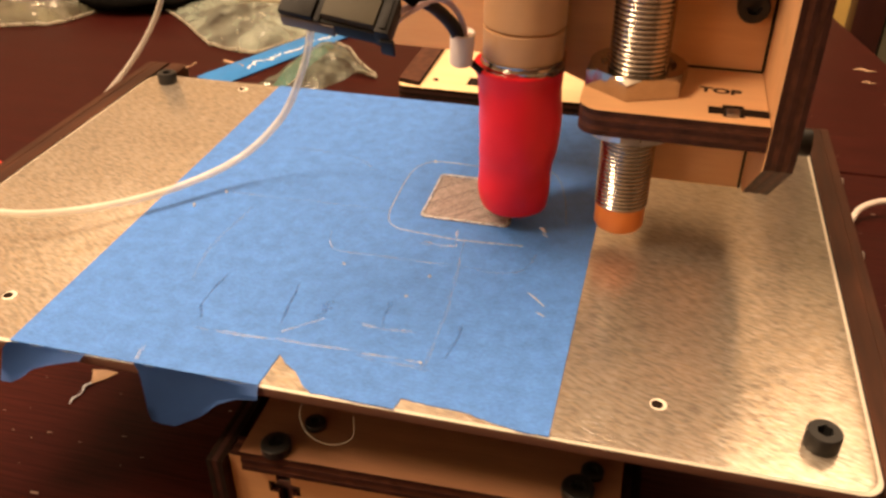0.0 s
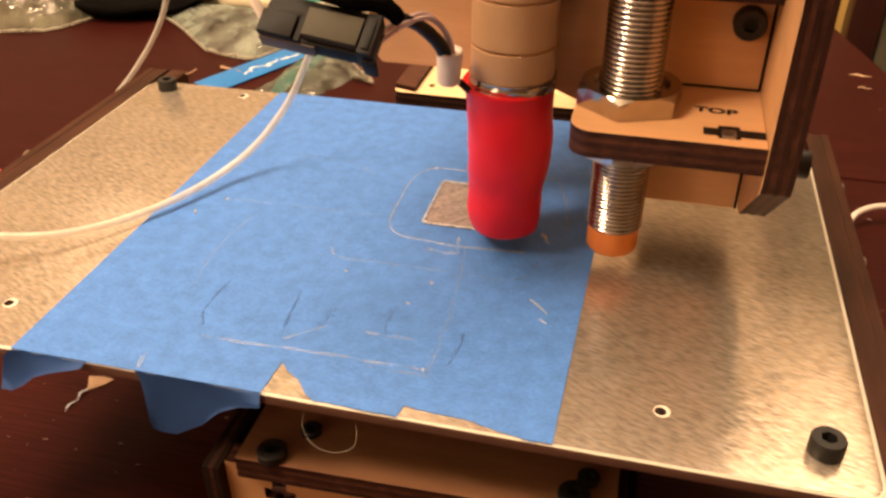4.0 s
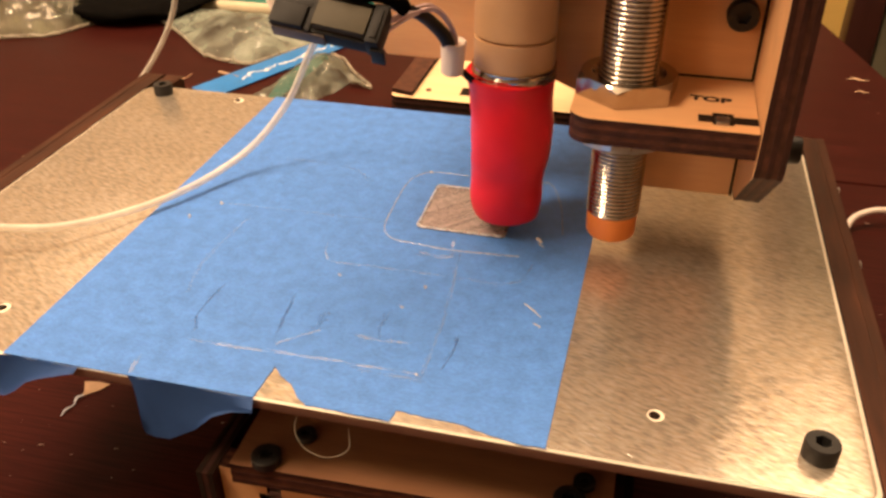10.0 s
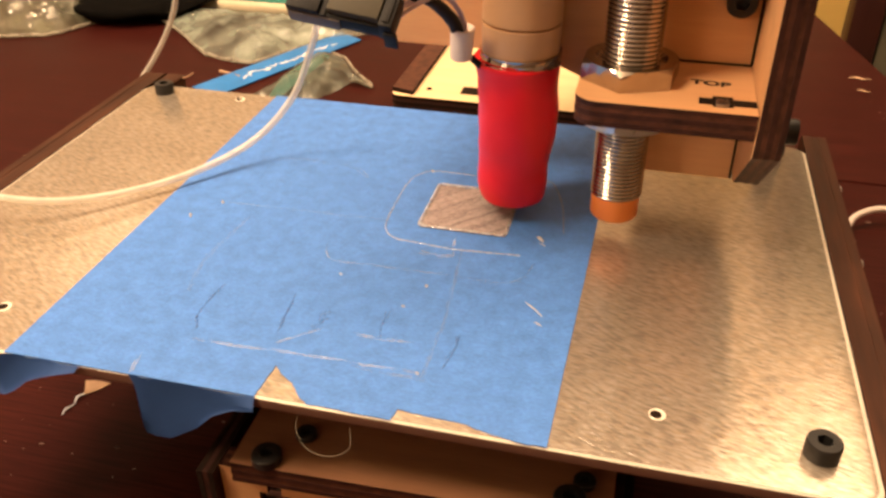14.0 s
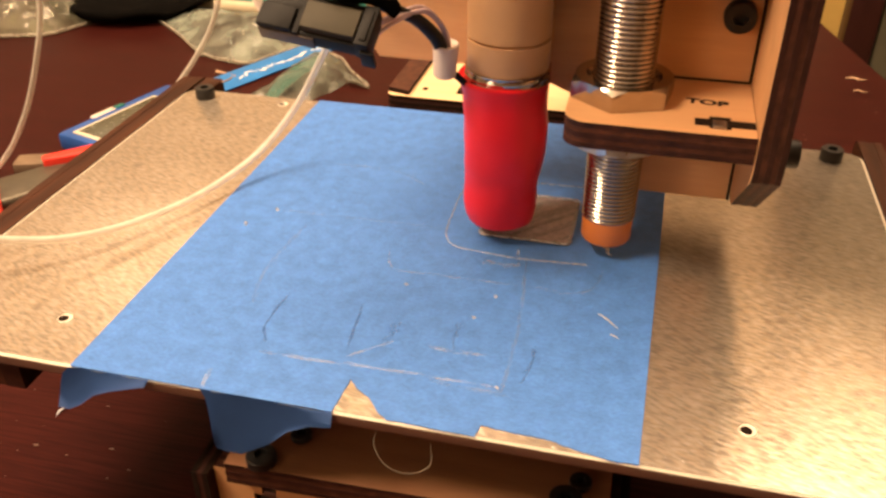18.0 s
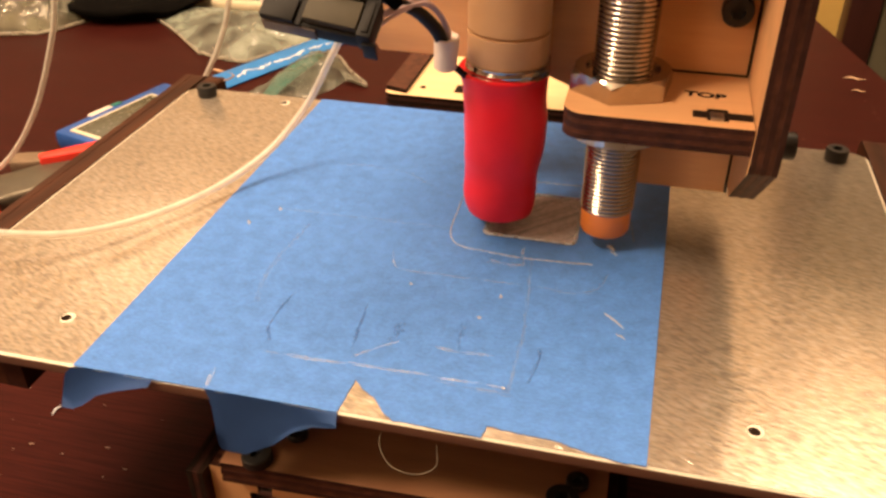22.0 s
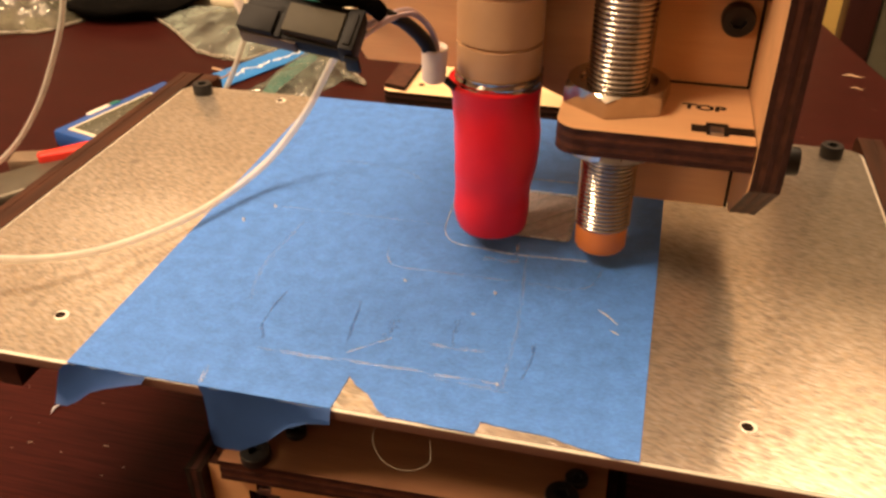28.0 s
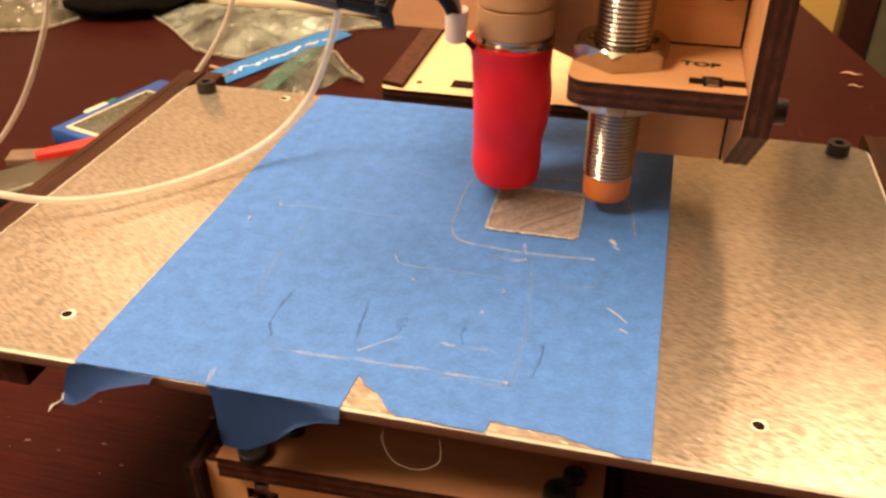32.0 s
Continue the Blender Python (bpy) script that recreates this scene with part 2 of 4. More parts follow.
BLACKCLOTH = material("black_fabric", (0.004, 0.0035, 0.003), 0.95, 0, 0.2, 150, spec=0.03)
PAD = material("grey_green_label", (0.062, 0.054, 0.038), 0.6, 0, 0.1, 150, spec=0.15)
WHITE = material("white_sleeve", (0.72, 0.62, 0.55), 0.55, 0, 0.05, 100)
LILAC = material("pale_lilac_wire", (0.62, 0.48, 0.50), 0.4, 0, 0.05, 100)
YELLOW = material("yellow_wall_paint", (0.74, 0.50, 0.14), 0.8, 0, 0.06, 4, bump_scale=60)
WALLP = material("room_wall_paint", (0.50, 0.41, 0.31), 0.85, 0, 0.05, 4, bump_scale=60)
WALLD = material("low_bounce_paint", (0.26, 0.18, 0.12), 0.85, 0, 0.05, 4, bump_scale=60)
CEIL = material("ceiling_paint", (0.66, 0.60, 0.51), 0.9, 0, 0.04, 4, bump_scale=60)
FLOORM = material("dark_floor", (0.12, 0.07, 0.045), 0.5, 0, 0.2, 6)
DARKWOOD = material("dark_brown_wood", (0.034, 0.008, 0.006), 0.45, 0, 0.25, 12, (6, 6, 1))
GREYGREEN = material("grey_green_cloth", (0.10, 0.09, 0.055), 0.85, 0, 0.15, 30)
BLUEP = material("blue_plastic", (0.018, 0.085, 0.34), 0.38, 0, 0.1, 100)
BEZEL = material("cream_bezel", (0.60, 0.55, 0.42), 0.5, 0, 0.06, 100)
LCD = material("grey_screen", (0.085, 0.085, 0.06), 0.25, 0, 0.06, 100)
REDGRIP = material("red_grip_rubber", (0.70, 0.035, 0.02), 0.45, 0, 0.06, 100)
TOOLGREY = material("grey_tool_metal", (0.12, 0.105, 0.078), 0.4, 0.5, 0.2, 80)
STRIPBLUE = material("blue_printed_strip", (0.02, 0.19, 0.55), 0.4, 0, 0.12, 60)
STRIPWHITE = material("white_print", (0.65, 0.70, 0.75), 0.45, 0, 0.05, 60)
TEAL = material("teal_pouch", (0.012, 0.16, 0.13), 0.45, 0, 0.12, 40)
CREAM = material("cream_border", (0.60, 0.52, 0.36), 0.5, 0, 0.08, 40)
DUST = material("pale_dust", (0.26, 0.17, 0.13), 0.8, 0, 0.2, 300)
SCRAP = material("tan_paper_scrap", (0.40, 0.25, 0.15), 0.7, 0, 0.15, 200)
OFFCUT = material("grey_tan_offcut", (0.17, 0.115, 0.07), 0.7, 0, 0.2, 90, (1, 4, 4), 0.15, 400)
# tape colour darkened for the flaps, which hang in shade at the front
TAPESHADED = material("shaded_tape", (0.045, 0.115, 0.34), 0.6, 0, 0.06, 120, bump=0.1, bump_scale=900, spec=0.3)


def clear_material(name, colour, rough, mix, bump=0.0, bump_scale=60.0, spread=0.15):
    """Clear plastic: glassy gloss over a see-through body with a little milky scatter."""
    m = bpy.data.materials.new(name)
    m.use_nodes = True
    n, l = m.node_tree.nodes, m.node_tree.links
    out = n["Material Output"]
    b = n["Principled BSDF"]
    b.inputs["Base Color"].default_value, b.inputs["Roughness"].default_value = (*colour, 1), rough
    tr = n.new("ShaderNodeBsdfTransparent")
    tr.inputs[0].default_value = (0.96, 0.94, 0.9, 1) if mix > 0.3 else (1, 1, 1, 1)
    mx = n.new("ShaderNodeMixShader")
    tc, nz, mr = n.new("ShaderNodeTexCoord"), n.new("ShaderNodeTexNoise"), n.new("ShaderNodeMapRange")
    nz.inputs["Scale"].default_value, nz.inputs["Detail"].default_value = bump_scale, 5
    l.new(tc.outputs["Object"], nz.inputs["Vector"])
    mr.inputs["From Min"].default_value, mr.inputs["From Max"].default_value = 0.3, 0.7
    mr.inputs["To Min"].default_value, mr.inputs["To Max"].default_value = max(0, mix - spread), min(1, mix + spread)
    l.new(nz.outputs["Fac"], mr.inputs[0])
    l.new(mr.outputs[0], mx.inputs[0])
    l.new(tr.outputs[0], mx.inputs[1])
    l.new(b.outputs[0], mx.inputs[2])
    l.new(mx.outputs[0], out.inputs[0])
    if bump:
        bp = n.new("ShaderNodeBump")
        bp.inputs["Strength"].default_value, bp.inputs["Distance"].default_value = bump, 0.004
        l.new(nz.outputs["Fac"], bp.inputs["Height"])
        l.new(bp.outputs[0], b.inputs["Normal"])
    return m


FILAMENT = clear_material("clear_filament", (0.88, 0.85, 0.76), 0.1, 0.48, 0.0, 200, 0.06)
BEAD = clear_material("clear_plastic_bead", (0.74, 0.76, 0.80), 0.12, 0.33, 0.2, 700)
PRINT = clear_material("clear_printed_plastic", (0.15, 0.13, 0.15), 0.2, 0.5, 0.3, 1600, 0.12)
HATCH = clear_material("printed_plastic_line", (0.52, 0.45, 0.45), 0.16, 0.67, 0.1, 900)


def film_material(name, colour, mix, spread, scale):
    """Crumpled clear film: sharp-edged facets that catch the lamps over a see-through, slightly milky skin."""
    m = clear_material(name, colour, 0.07, mix, 0.0, 40.0, spread)
    n, l = m.node_tree.nodes, m.node_tree.links
    b = n["Principled BSDF"]
    b.inputs["Specular IOR Level"].default_value = 0.9
    tc, warp, add = n.new("ShaderNodeTexCoord"), n.new("ShaderNodeTexNoise"), n.new("ShaderNodeVectorMath")
    warp.inputs["Scale"].default_value = scale * 0.6
    add.operation = "MULTIPLY_ADD"
    add.inputs[1].default_value = (0.018, 0.018, 0.018)
    l.new(tc.outputs["Object"], warp.inputs["Vector"])
    l.new(warp.outputs["Color"], add.inputs[0])
    l.new(tc.outputs["Object"], add.inputs[2])
    last = None
    for k, (sc, st) in enumerate(((scale, 0.9), (scale * 2.7, 0.55))):
        v, bp = n.new("ShaderNodeTexVoronoi"), n.new("ShaderNodeBump")
        v.inputs["Scale"].default_value = sc
        l.new(add.outputs[0], v.inputs["Vector"])
        bp.inputs["Strength"].default_value, bp.inputs["Distance"].default_value = st, 0.35 / sc
        l.new(v.outputs["Distance"], bp.inputs["Height"])
        if last:
            l.new(last.outputs[0], bp.inputs["Normal"])
        last = bp
    l.new(last.outputs[0], b.inputs["Normal"])
    return m


BAG = film_material("clear_bag_film", (0.34, 0.38, 0.31), 0.50, 0.38, 22)
BAGDARK = film_material("olive_bag_film", (0.19, 0.18, 0.12), 0.45, 0.34, 15)
WRAP = film_material("small_wrap_film", (0.22, 0.25, 0.20), 0.4, 0.2, 40)
RAIL = material("brown_rail_edge", (0.050, 0.018, 0.009), 0.5, 0, 0.5, 160, (1, 0.12, 1), 0.2, 600, spec=0.15)
# lower nut's steel, its pale blue standing in for the reflected tape
STEEL2 = material("nut_tape_reflection", (0.62, 0.66, 0.70), 0.3, 1.0, 0.06, 120)
# worn plug side, with the light falling on it put into the tan
PLUGSIDE = material("worn_lit_plug_side", (0.11, 0.085, 0.068), 0.55, 0, 0.2, 120)
SEAM = clear_material("welded_film_seam", (0.52, 0.47, 0.38), 0.3, 0.42, 0.2, 120)
SCUFF = clear_material("scuffed_tape_residue", (0.50, 0.62, 0.84), 0.5, 0.17, 0.0, 900, 0.15)
FAINT = clear_material("faint_tape_residue", (0.36, 0.48, 0.72), 0.6, 0.07, 0.0, 900, 0.05)
CREASE = clear_material("tape_crease", (0.03, 0.09, 0.32), 0.7, 0.13, 0.0, 500, 0.1)

# ---- mesh helpers (millimetres) ----
ORIGIN = {}


def thing(name, origin, label, category, group="", kind=""):
    ob = new(name)
    ob.empty_display_size = 0.01
    ob.location = Vector(origin) * MM
    ORIGIN[ob] = Vector(origin)
    return tagged(ob, label, category, group, kind)


def part(name, bm, mats, parent=None, label="", smooth=False, origin=None):
    """Link a bmesh, in millimetres of the world, as one mesh object under a thing or part."""
    me = bpy.data.meshes.new(name)
    o = ORIGIN[parent] if parent else Vector(origin or (0, 0, 0))
    bmesh.ops.translate(bm, verts=bm.verts, vec=-o)
    bmesh.ops.scale(bm, verts=bm.verts, vec=(MM, MM, MM))
    for f in bm.faces:
        f.smooth = True
    bm.to_mesh(me)
    bm.free()
    me.set_sharp_from_angle(angle=radians(75 if smooth else 32))
    for m in mats if isinstance(mats, (list, tuple)) else [mats]:
        me.materials.append(m)
    ob = new(name, me)
    ORIGIN[ob] = o
    if parent:
        ob.parent = parent
    else:
        ob.location = o * MM
    if label:
        ob["label"] = label
    return ob


def box(bm, x0, x1, y0, y1, z0, z1, bevel=0.0, mat=0, m=None):
    made = bmesh.ops.create_cube(bm, size=1)["verts"]
    bmesh.ops.scale(bm, verts=made, vec=(x1 - x0, y1 - y0, z1 - z0))
    bmesh.ops.translate(bm, verts=made, vec=((x0 + x1) / 2, (y0 + y1) / 2, (z0 + z1) / 2))
    faces = list({f for v in made for f in v.link_faces})
    if bevel:
        edges = list({e for v in made for e in v.link_edges})
        res = bmesh.ops.bevel(bm, geom=edges, offset=bevel, segments=2, affect="EDGES", profile=0.5)
        faces = list({f for f in res["faces"]} | {f for f in faces if f.is_valid})
        made = list({v for f in faces for v in f.verts})
    for f in faces:
        f.material_index = mat
    if m is not None:
        bmesh.ops.transform(bm, matrix=m, verts=made)
    return made


def revolve(bm, profile, seg=32, m=None, mat=0, cap=True):
    """Turn a profile of (radius, height) about the z axis."""
    rings = []
    for r, z in profile:
        rings.append([bm.verts.new((r * math.cos(2 * math.pi * k / seg), r * math.sin(2 * math.pi * k / seg), z)) for k in range(seg)])
    for a, b in zip(rings, rings[1:]):
        for k in range(seg):
            bm.faces.new((a[k], a[(k + 1) % seg], b[(k + 1) % seg], b[k])).material_index = mat
    if cap:
        bm.faces.new(list(reversed(rings[0]))).material_index = mat
        bm.faces.new(rings[-1]).material_index = mat
    verts = [v for r in rings for v in r]
    if m is not None:
        bmesh.ops.transform(bm, matrix=m, verts=verts)
    return verts


def at(x, y, z, rx=0, ry=0, rz=0):
    return pose(x, y, z, rx, ry, rz)


def curve_points(points, steps=8):
    """A smooth line through points (Catmull-Rom)."""
    p = [Vector(q) for q in points]
    p = [2 * p[0] - p[1]] + p + [2 * p[-1] - p[-2]]
    out = []
    for i in range(1, len(p) - 2):
        a, b, c, d = p[i - 1:i + 3]
        for k in range(steps):
            t = k / steps
            out.append(0.5 * (2 * b + (c - a) * t + (2 * a - 5 * b + 4 * c - d) * t * t + (3 * b - a - 3 * c + d) * t ** 3))
    out.append(p[-2])
    return out


def tube(bm, points, r, seg=10, steps=8, squash=1.0, smooth_path=True, mat=0):
    pts = curve_points(points, steps) if smooth_path else [Vector(q) for q in points]
    rings = []
    up = Vector((0, 0, 1))
    for i, q in enumerate(pts):
        d = (pts[min(i + 1, len(pts) - 1)] - pts[max(i - 1, 0)]).normalized()
        s = d.cross(up)
        s = s.normalized() if s.length > 1e-4 else Vector((1, 0, 0))
        u = s.cross(d)
        rad = float(np.interp(i / max(1, len(pts) - 1), np.linspace(0, 1, len(r)), r)) if isinstance(r, (list, tuple)) else r
        rings.append([bm.verts.new(q + rad * (math.cos(2 * math.pi * k / seg) * s + squash * math.sin(2 * math.pi * k / seg) * u)) for k in range(seg)])
    for a, b in zip(rings, rings[1:]):
        for k in range(seg):
            bm.faces.new((a[k], a[(k + 1) % seg], b[(k + 1) % seg], b[k])).material_index = mat
    bm.faces.new(list(reversed(rings[0]))).material_index = mat
    bm.faces.new(rings[-1]).material_index = mat


def ply(bm, outline, t0, t1, plane="xy", layers=5, m=None):
    """A laser-cut plywood panel: light faces, burnt edges in uneven layers. outline: corners in the plane, counter-clockwise."""
    n = len(outline)
    c = Vector((sum(p[0] for p in outline) / n, sum(p[1] for p in outline) / n))
    rings = []
    made = []
    for k in range(layers):
        inset = 0.0 if k % 2 == 0 else 0.14
        for t in (t0 + (t1 - t0) * (k + 0.0) / layers, t0 + (t1 - t0) * (k + 1.0) / layers):
            ring = []
            for i, p in enumerate(outline):
                a, b = Vector(outline[i - 1]), Vector(outline[(i + 1) % n])
                q = Vector(p)
                e1, e2 = (q - a).normalized(), (b - q).normalized()
                nrm = Vector((-(e1.y + e2.y), e1.x + e2.x))
                nrm = nrm.normalized() if nrm.length > 1e-6 else Vector((0, 0))
                q = q + nrm * inset
                co = {"xy": (q.x, q.y, t), "xz": (q.x, t, q.y), "yz": (t, q.x, q.y)}[plane]
                ring.append(bm.verts.new(co))
            rings.append((ring, k))
            made += ring
    for (a, k), (b, _) in zip(rings, rings[1:]):
        for i in range(n):
            f = bm.faces.new((a[i], a[(i + 1) % n], b[(i + 1) % n], b[i]))
            f.material_index = 1 if k % 2 == 0 else 2
    bm.faces.new(list(reversed(rings[0][0])))
    bm.faces.new(rings[-1][0])
    bmesh.ops.recalc_face_normals(bm, faces=[f for f in bm.faces])
    if m is not None:
        bmesh.ops.transform(bm, matrix=m, verts=made)


PLYM = [PLY, BURNT, BURNT_LIGHT]


def rounded(x0, x1, y0, y1, r, steps=4, corners="1111"):
    """Corners of a rectangle, counter-clockwise from the low one; a 1 rounds that corner."""
    out = []
    for (cx, cy, a), on in zip(((x0, y0, 180), (x1, y0, 270), (x1, y1, 0), (x0, y1, 90)), corners):
        if on == "0":
            out.append((cx, cy))
            continue
        ox = cx + r if cx == x0 else cx - r
        oy = cy + r if cy == y0 else cy - r
        for k in range(steps + 1):
            w = math.radians(a + 90 * k / steps)
            out.append((ox + r * math.cos(w), oy + r * math.sin(w)))
    return out


def cap_screw(bm, r, h, m, hex_r=None):
    """A socket cap screw's head, with its hexagon socket, standing on z = 0."""
    hex_r = hex_r or r * 0.48
    seg = 24
    revolve(bm, [(r * 0.9, 0), (r, 0.15), (r, h * 0.88), (r * 0.93, h)], seg, m, 0, cap=False)
    rim = [bm.verts.new(m @ Vector((r * 0.93 * math.cos(2 * math.pi * k / seg), r * 0.93 * math.sin(2 * math.pi * k / seg), h))) for k in range(seg)]
    hexa, low = [], []
    for k in range(seg):
        w = 2 * math.pi * k / seg
        d = hex_r * math.cos(math.pi / 6) / math.cos((w % (math.pi / 3)) - math.pi / 6)
        hexa.append(bm.verts.new(m @ Vector((d * math.cos(w), d * math.sin(w), h))))
        low.append(bm.verts.new(m @ Vector((d * math.cos(w), d * math.sin(w), h * 0.35))))
    for k in range(seg):
        j = (k + 1) % seg
        bm.faces.new((rim[k], rim[j], hexa[j], hexa[k]))
        bm.faces.new((hexa[k], hexa[j], low[j], low[k]))
    bm.faces.new(low)


def thread_profile(r, z0, z1, pitch, depth):
    out = []
    z = z0
    while z < z1 - pitch:
        out += [(r - depth, z), (r - depth * 0.2, z + pitch * 0.25), (r, z + pitch * 0.42), (r, z + pitch * 0.58), (r - depth * 0.2, z + pitch * 0.75)]
        z += pitch
    out.append((r - depth, z1))
    return out

# ---- the room and the table ----
def slab(name, x0, x1, y0, y1, z0, z1, mat, label, category):
    bm = bmesh.new()
    box(bm, x0, x1, y0, y1, z0, z1)
    return tagged(part(name, bm, mat), label, category, kind="structure")


slab("floor", -2000, 2400, -2000, 1700, -850, -830, FLOORM, "dark wooden floor of the room", "floor")
slab("ceiling", -2000, 2400, -2000, 1700, 1500, 1540, CEIL, "pale painted ceiling", "ceiling")
slab("wall_north", -2000, 2400, 1700, 1740, 150, 1500, WALLP, "plain painted room wall", "wall")
slab("wall_north_2", -2000, 2400, 1696, 1740, -830, 149, YELLOW, "yellow painted lower room wall", "wall")
# unseen wall given a dark brown so less light bounces back
slab("wall_south", -2000, 2400, -2040, -2000, -830, 1500, WALLD, "unseen room wall, darkened to cut bounced light", "wall")
slab("wall_west", -2040, -2000, -2000, 1700, -830, 1500, WALLP, "plain painted room wall", "wall")
slab("wall_east", 2400, 2440, -2000, 1700, -830, 1500, WALLP, "plain painted room wall", "wall")

TZ = -82.0


def table():
    t = thing("table", (0, 250, -830), "dark mahogany wooden table with a glossy scratched top", "table")
    # boards run along x; the right end of the top is cut at a slant to the printer
    def end(y):
        return 246 - (y - 465) * 0.24

    for o in ([(-900, -420), (104.6, -420), (104.6, 700), (-900, 700)],
              [(105.2, -420), (end(-420), -420), (end(321.6), 321.6), (105.2, 321.6)],
              [(105.2, 322.8), (end(322.8), 322.8), (end(700), 700), (105.2, 700)]):
        bm = bmesh.new()
        lo = [bm.verts.new((x, y, TZ - 26)) for x, y in o]
        hi = [bm.verts.new((x, y, TZ)) for x, y in o]
        bm.faces.new(hi), bm.faces.new(list(reversed(lo)))
        for k in range(4):
            bm.faces.new((lo[k], lo[(k + 1) % 4], hi[(k + 1) % 4], hi[k]))
        bmesh.ops.bevel(bm, geom=list(bm.edges), offset=0.5, segments=2, affect="EDGES")
        part("table_board", bm, TABLE, t)
    for x in (-840, 150):
        for y in (-360, 560):
            bm = bmesh.new()
            box(bm, x - 30, x + 30, y - 30, y + 30, -830, TZ - 26, 3)
            part("leg", bm, DARKWOOD, t)


table()


# ---- printer base: fixed plywood boxes under and behind the bed ----
def printer_base():
    t = thing("printer_base", (55, 100, TZ), "laser-cut birch plywood printer base with burnt dark edges", "printer base")
    bm = bmesh.new()
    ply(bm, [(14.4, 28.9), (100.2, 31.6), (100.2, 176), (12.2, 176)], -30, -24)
    top = part("top_plate", bm, [PLYSHADED, BURNT, BURNT_LIGHT], t)
    for x, y, r in ((22.6, 31.6, 3.5), (91.0, 35.6, 3.6)):
        bm = bmesh.new()
        cap_screw(bm, r, 2.4, at(x, y, -24))
        part("cap_screw", bm, BLACK, top, "black socket cap screw")
    for x, y in ((28.6, 40.8), (93.6, 41.8)):
        bm = bmesh.new()
        cap_screw(bm, 2.5, 1.6, at(x, y, -24))
        part("small_screw", bm, BLACK, top, "small black screw head")
    # front panel with its T-shaped nut slot
    bm = bmesh.new()
    o = [(9, TZ), (98, TZ), (98, -30.2), (24.2, -30.2), (24.2, -37), (26.4, -37), (26.4, -40.5), (24.2, -40.5), (24.2, -47), (20.6, -47), (20.6, -40.5), (18.4, -40.5), (18.4, -37), (20.6, -37), (20.6, -30.2), (9, -30.2)]
    ply(bm, o, 32.8, 38.8, "xz")
    front = part("front_panel", bm, PLYM, t)
    bm = bmesh.new()
    revolve(bm, [(1.5, -47), (1.5, -30.3)], 12, at(22.4, 36.5, 0))
    part("screw_shank", bm, DARK_STEEL, front)
    bm = bmesh.new()
    box(bm, 19, 25.8, 34.2, 38.8, -40.2, -37.3, 0.3)
    part("square_nut", bm, DARK_STEEL, front)
    for x0, x1 in ((4.4, 8.6), (98.6, 104.6)):
        bm = bmesh.new()
        ply(bm, [(30, TZ), (176, TZ), (176, -30.4), (30, -30.4)], x0, x1, "yz", 3)
        part("side_panel", bm, [BURNT, CHAR, BURNT], t, "burnt dark plywood side")
    # raised tray behind the bed
    bm = bmesh.new()
    ply(bm, rounded(5, 122, 188, 300, 3, 4, "1000"), -6.2, -0.1)
    tray = part("rear_tray", bm, [PLYLIT, CHAR, BURNT], t)
    bm = bmesh.new()
    ply(bm, [(5, 191.4), (13.2, 189.2), (13.2, 300), (5, 300)], -0.1, 1.6)
    part("tray_wall", bm, [BURNT_LIGHT, CHAR, BURNT], tray, "burnt tray side edge")
    bm = bmesh.new()
    box(bm, 29.7, 46, 194.5, 201, -0.15, 0.15)
    part("slot", bm, CHAR, tray, "dark cut slot")
    bm = bmesh.new()
    revolve(bm, [(1.1, -0.2), (1.1, 0.15)], 12, at(17.6, 196.4, 0))
    part("small_hole", bm, CHAR, tray, "small charred hole")
    bm = bmesh.new()
    ply(bm, [(7, TZ), (120, TZ), (120, -7.6), (7, -7.6)], 192, 198, "xz")
    part("rear_panel", bm, PLYM, t)


printer_base()


# ---- moving bed ----


def bed_plate_outline():
    return rounded(-87.5, 146, 27, 176.5, 4.5, 5)


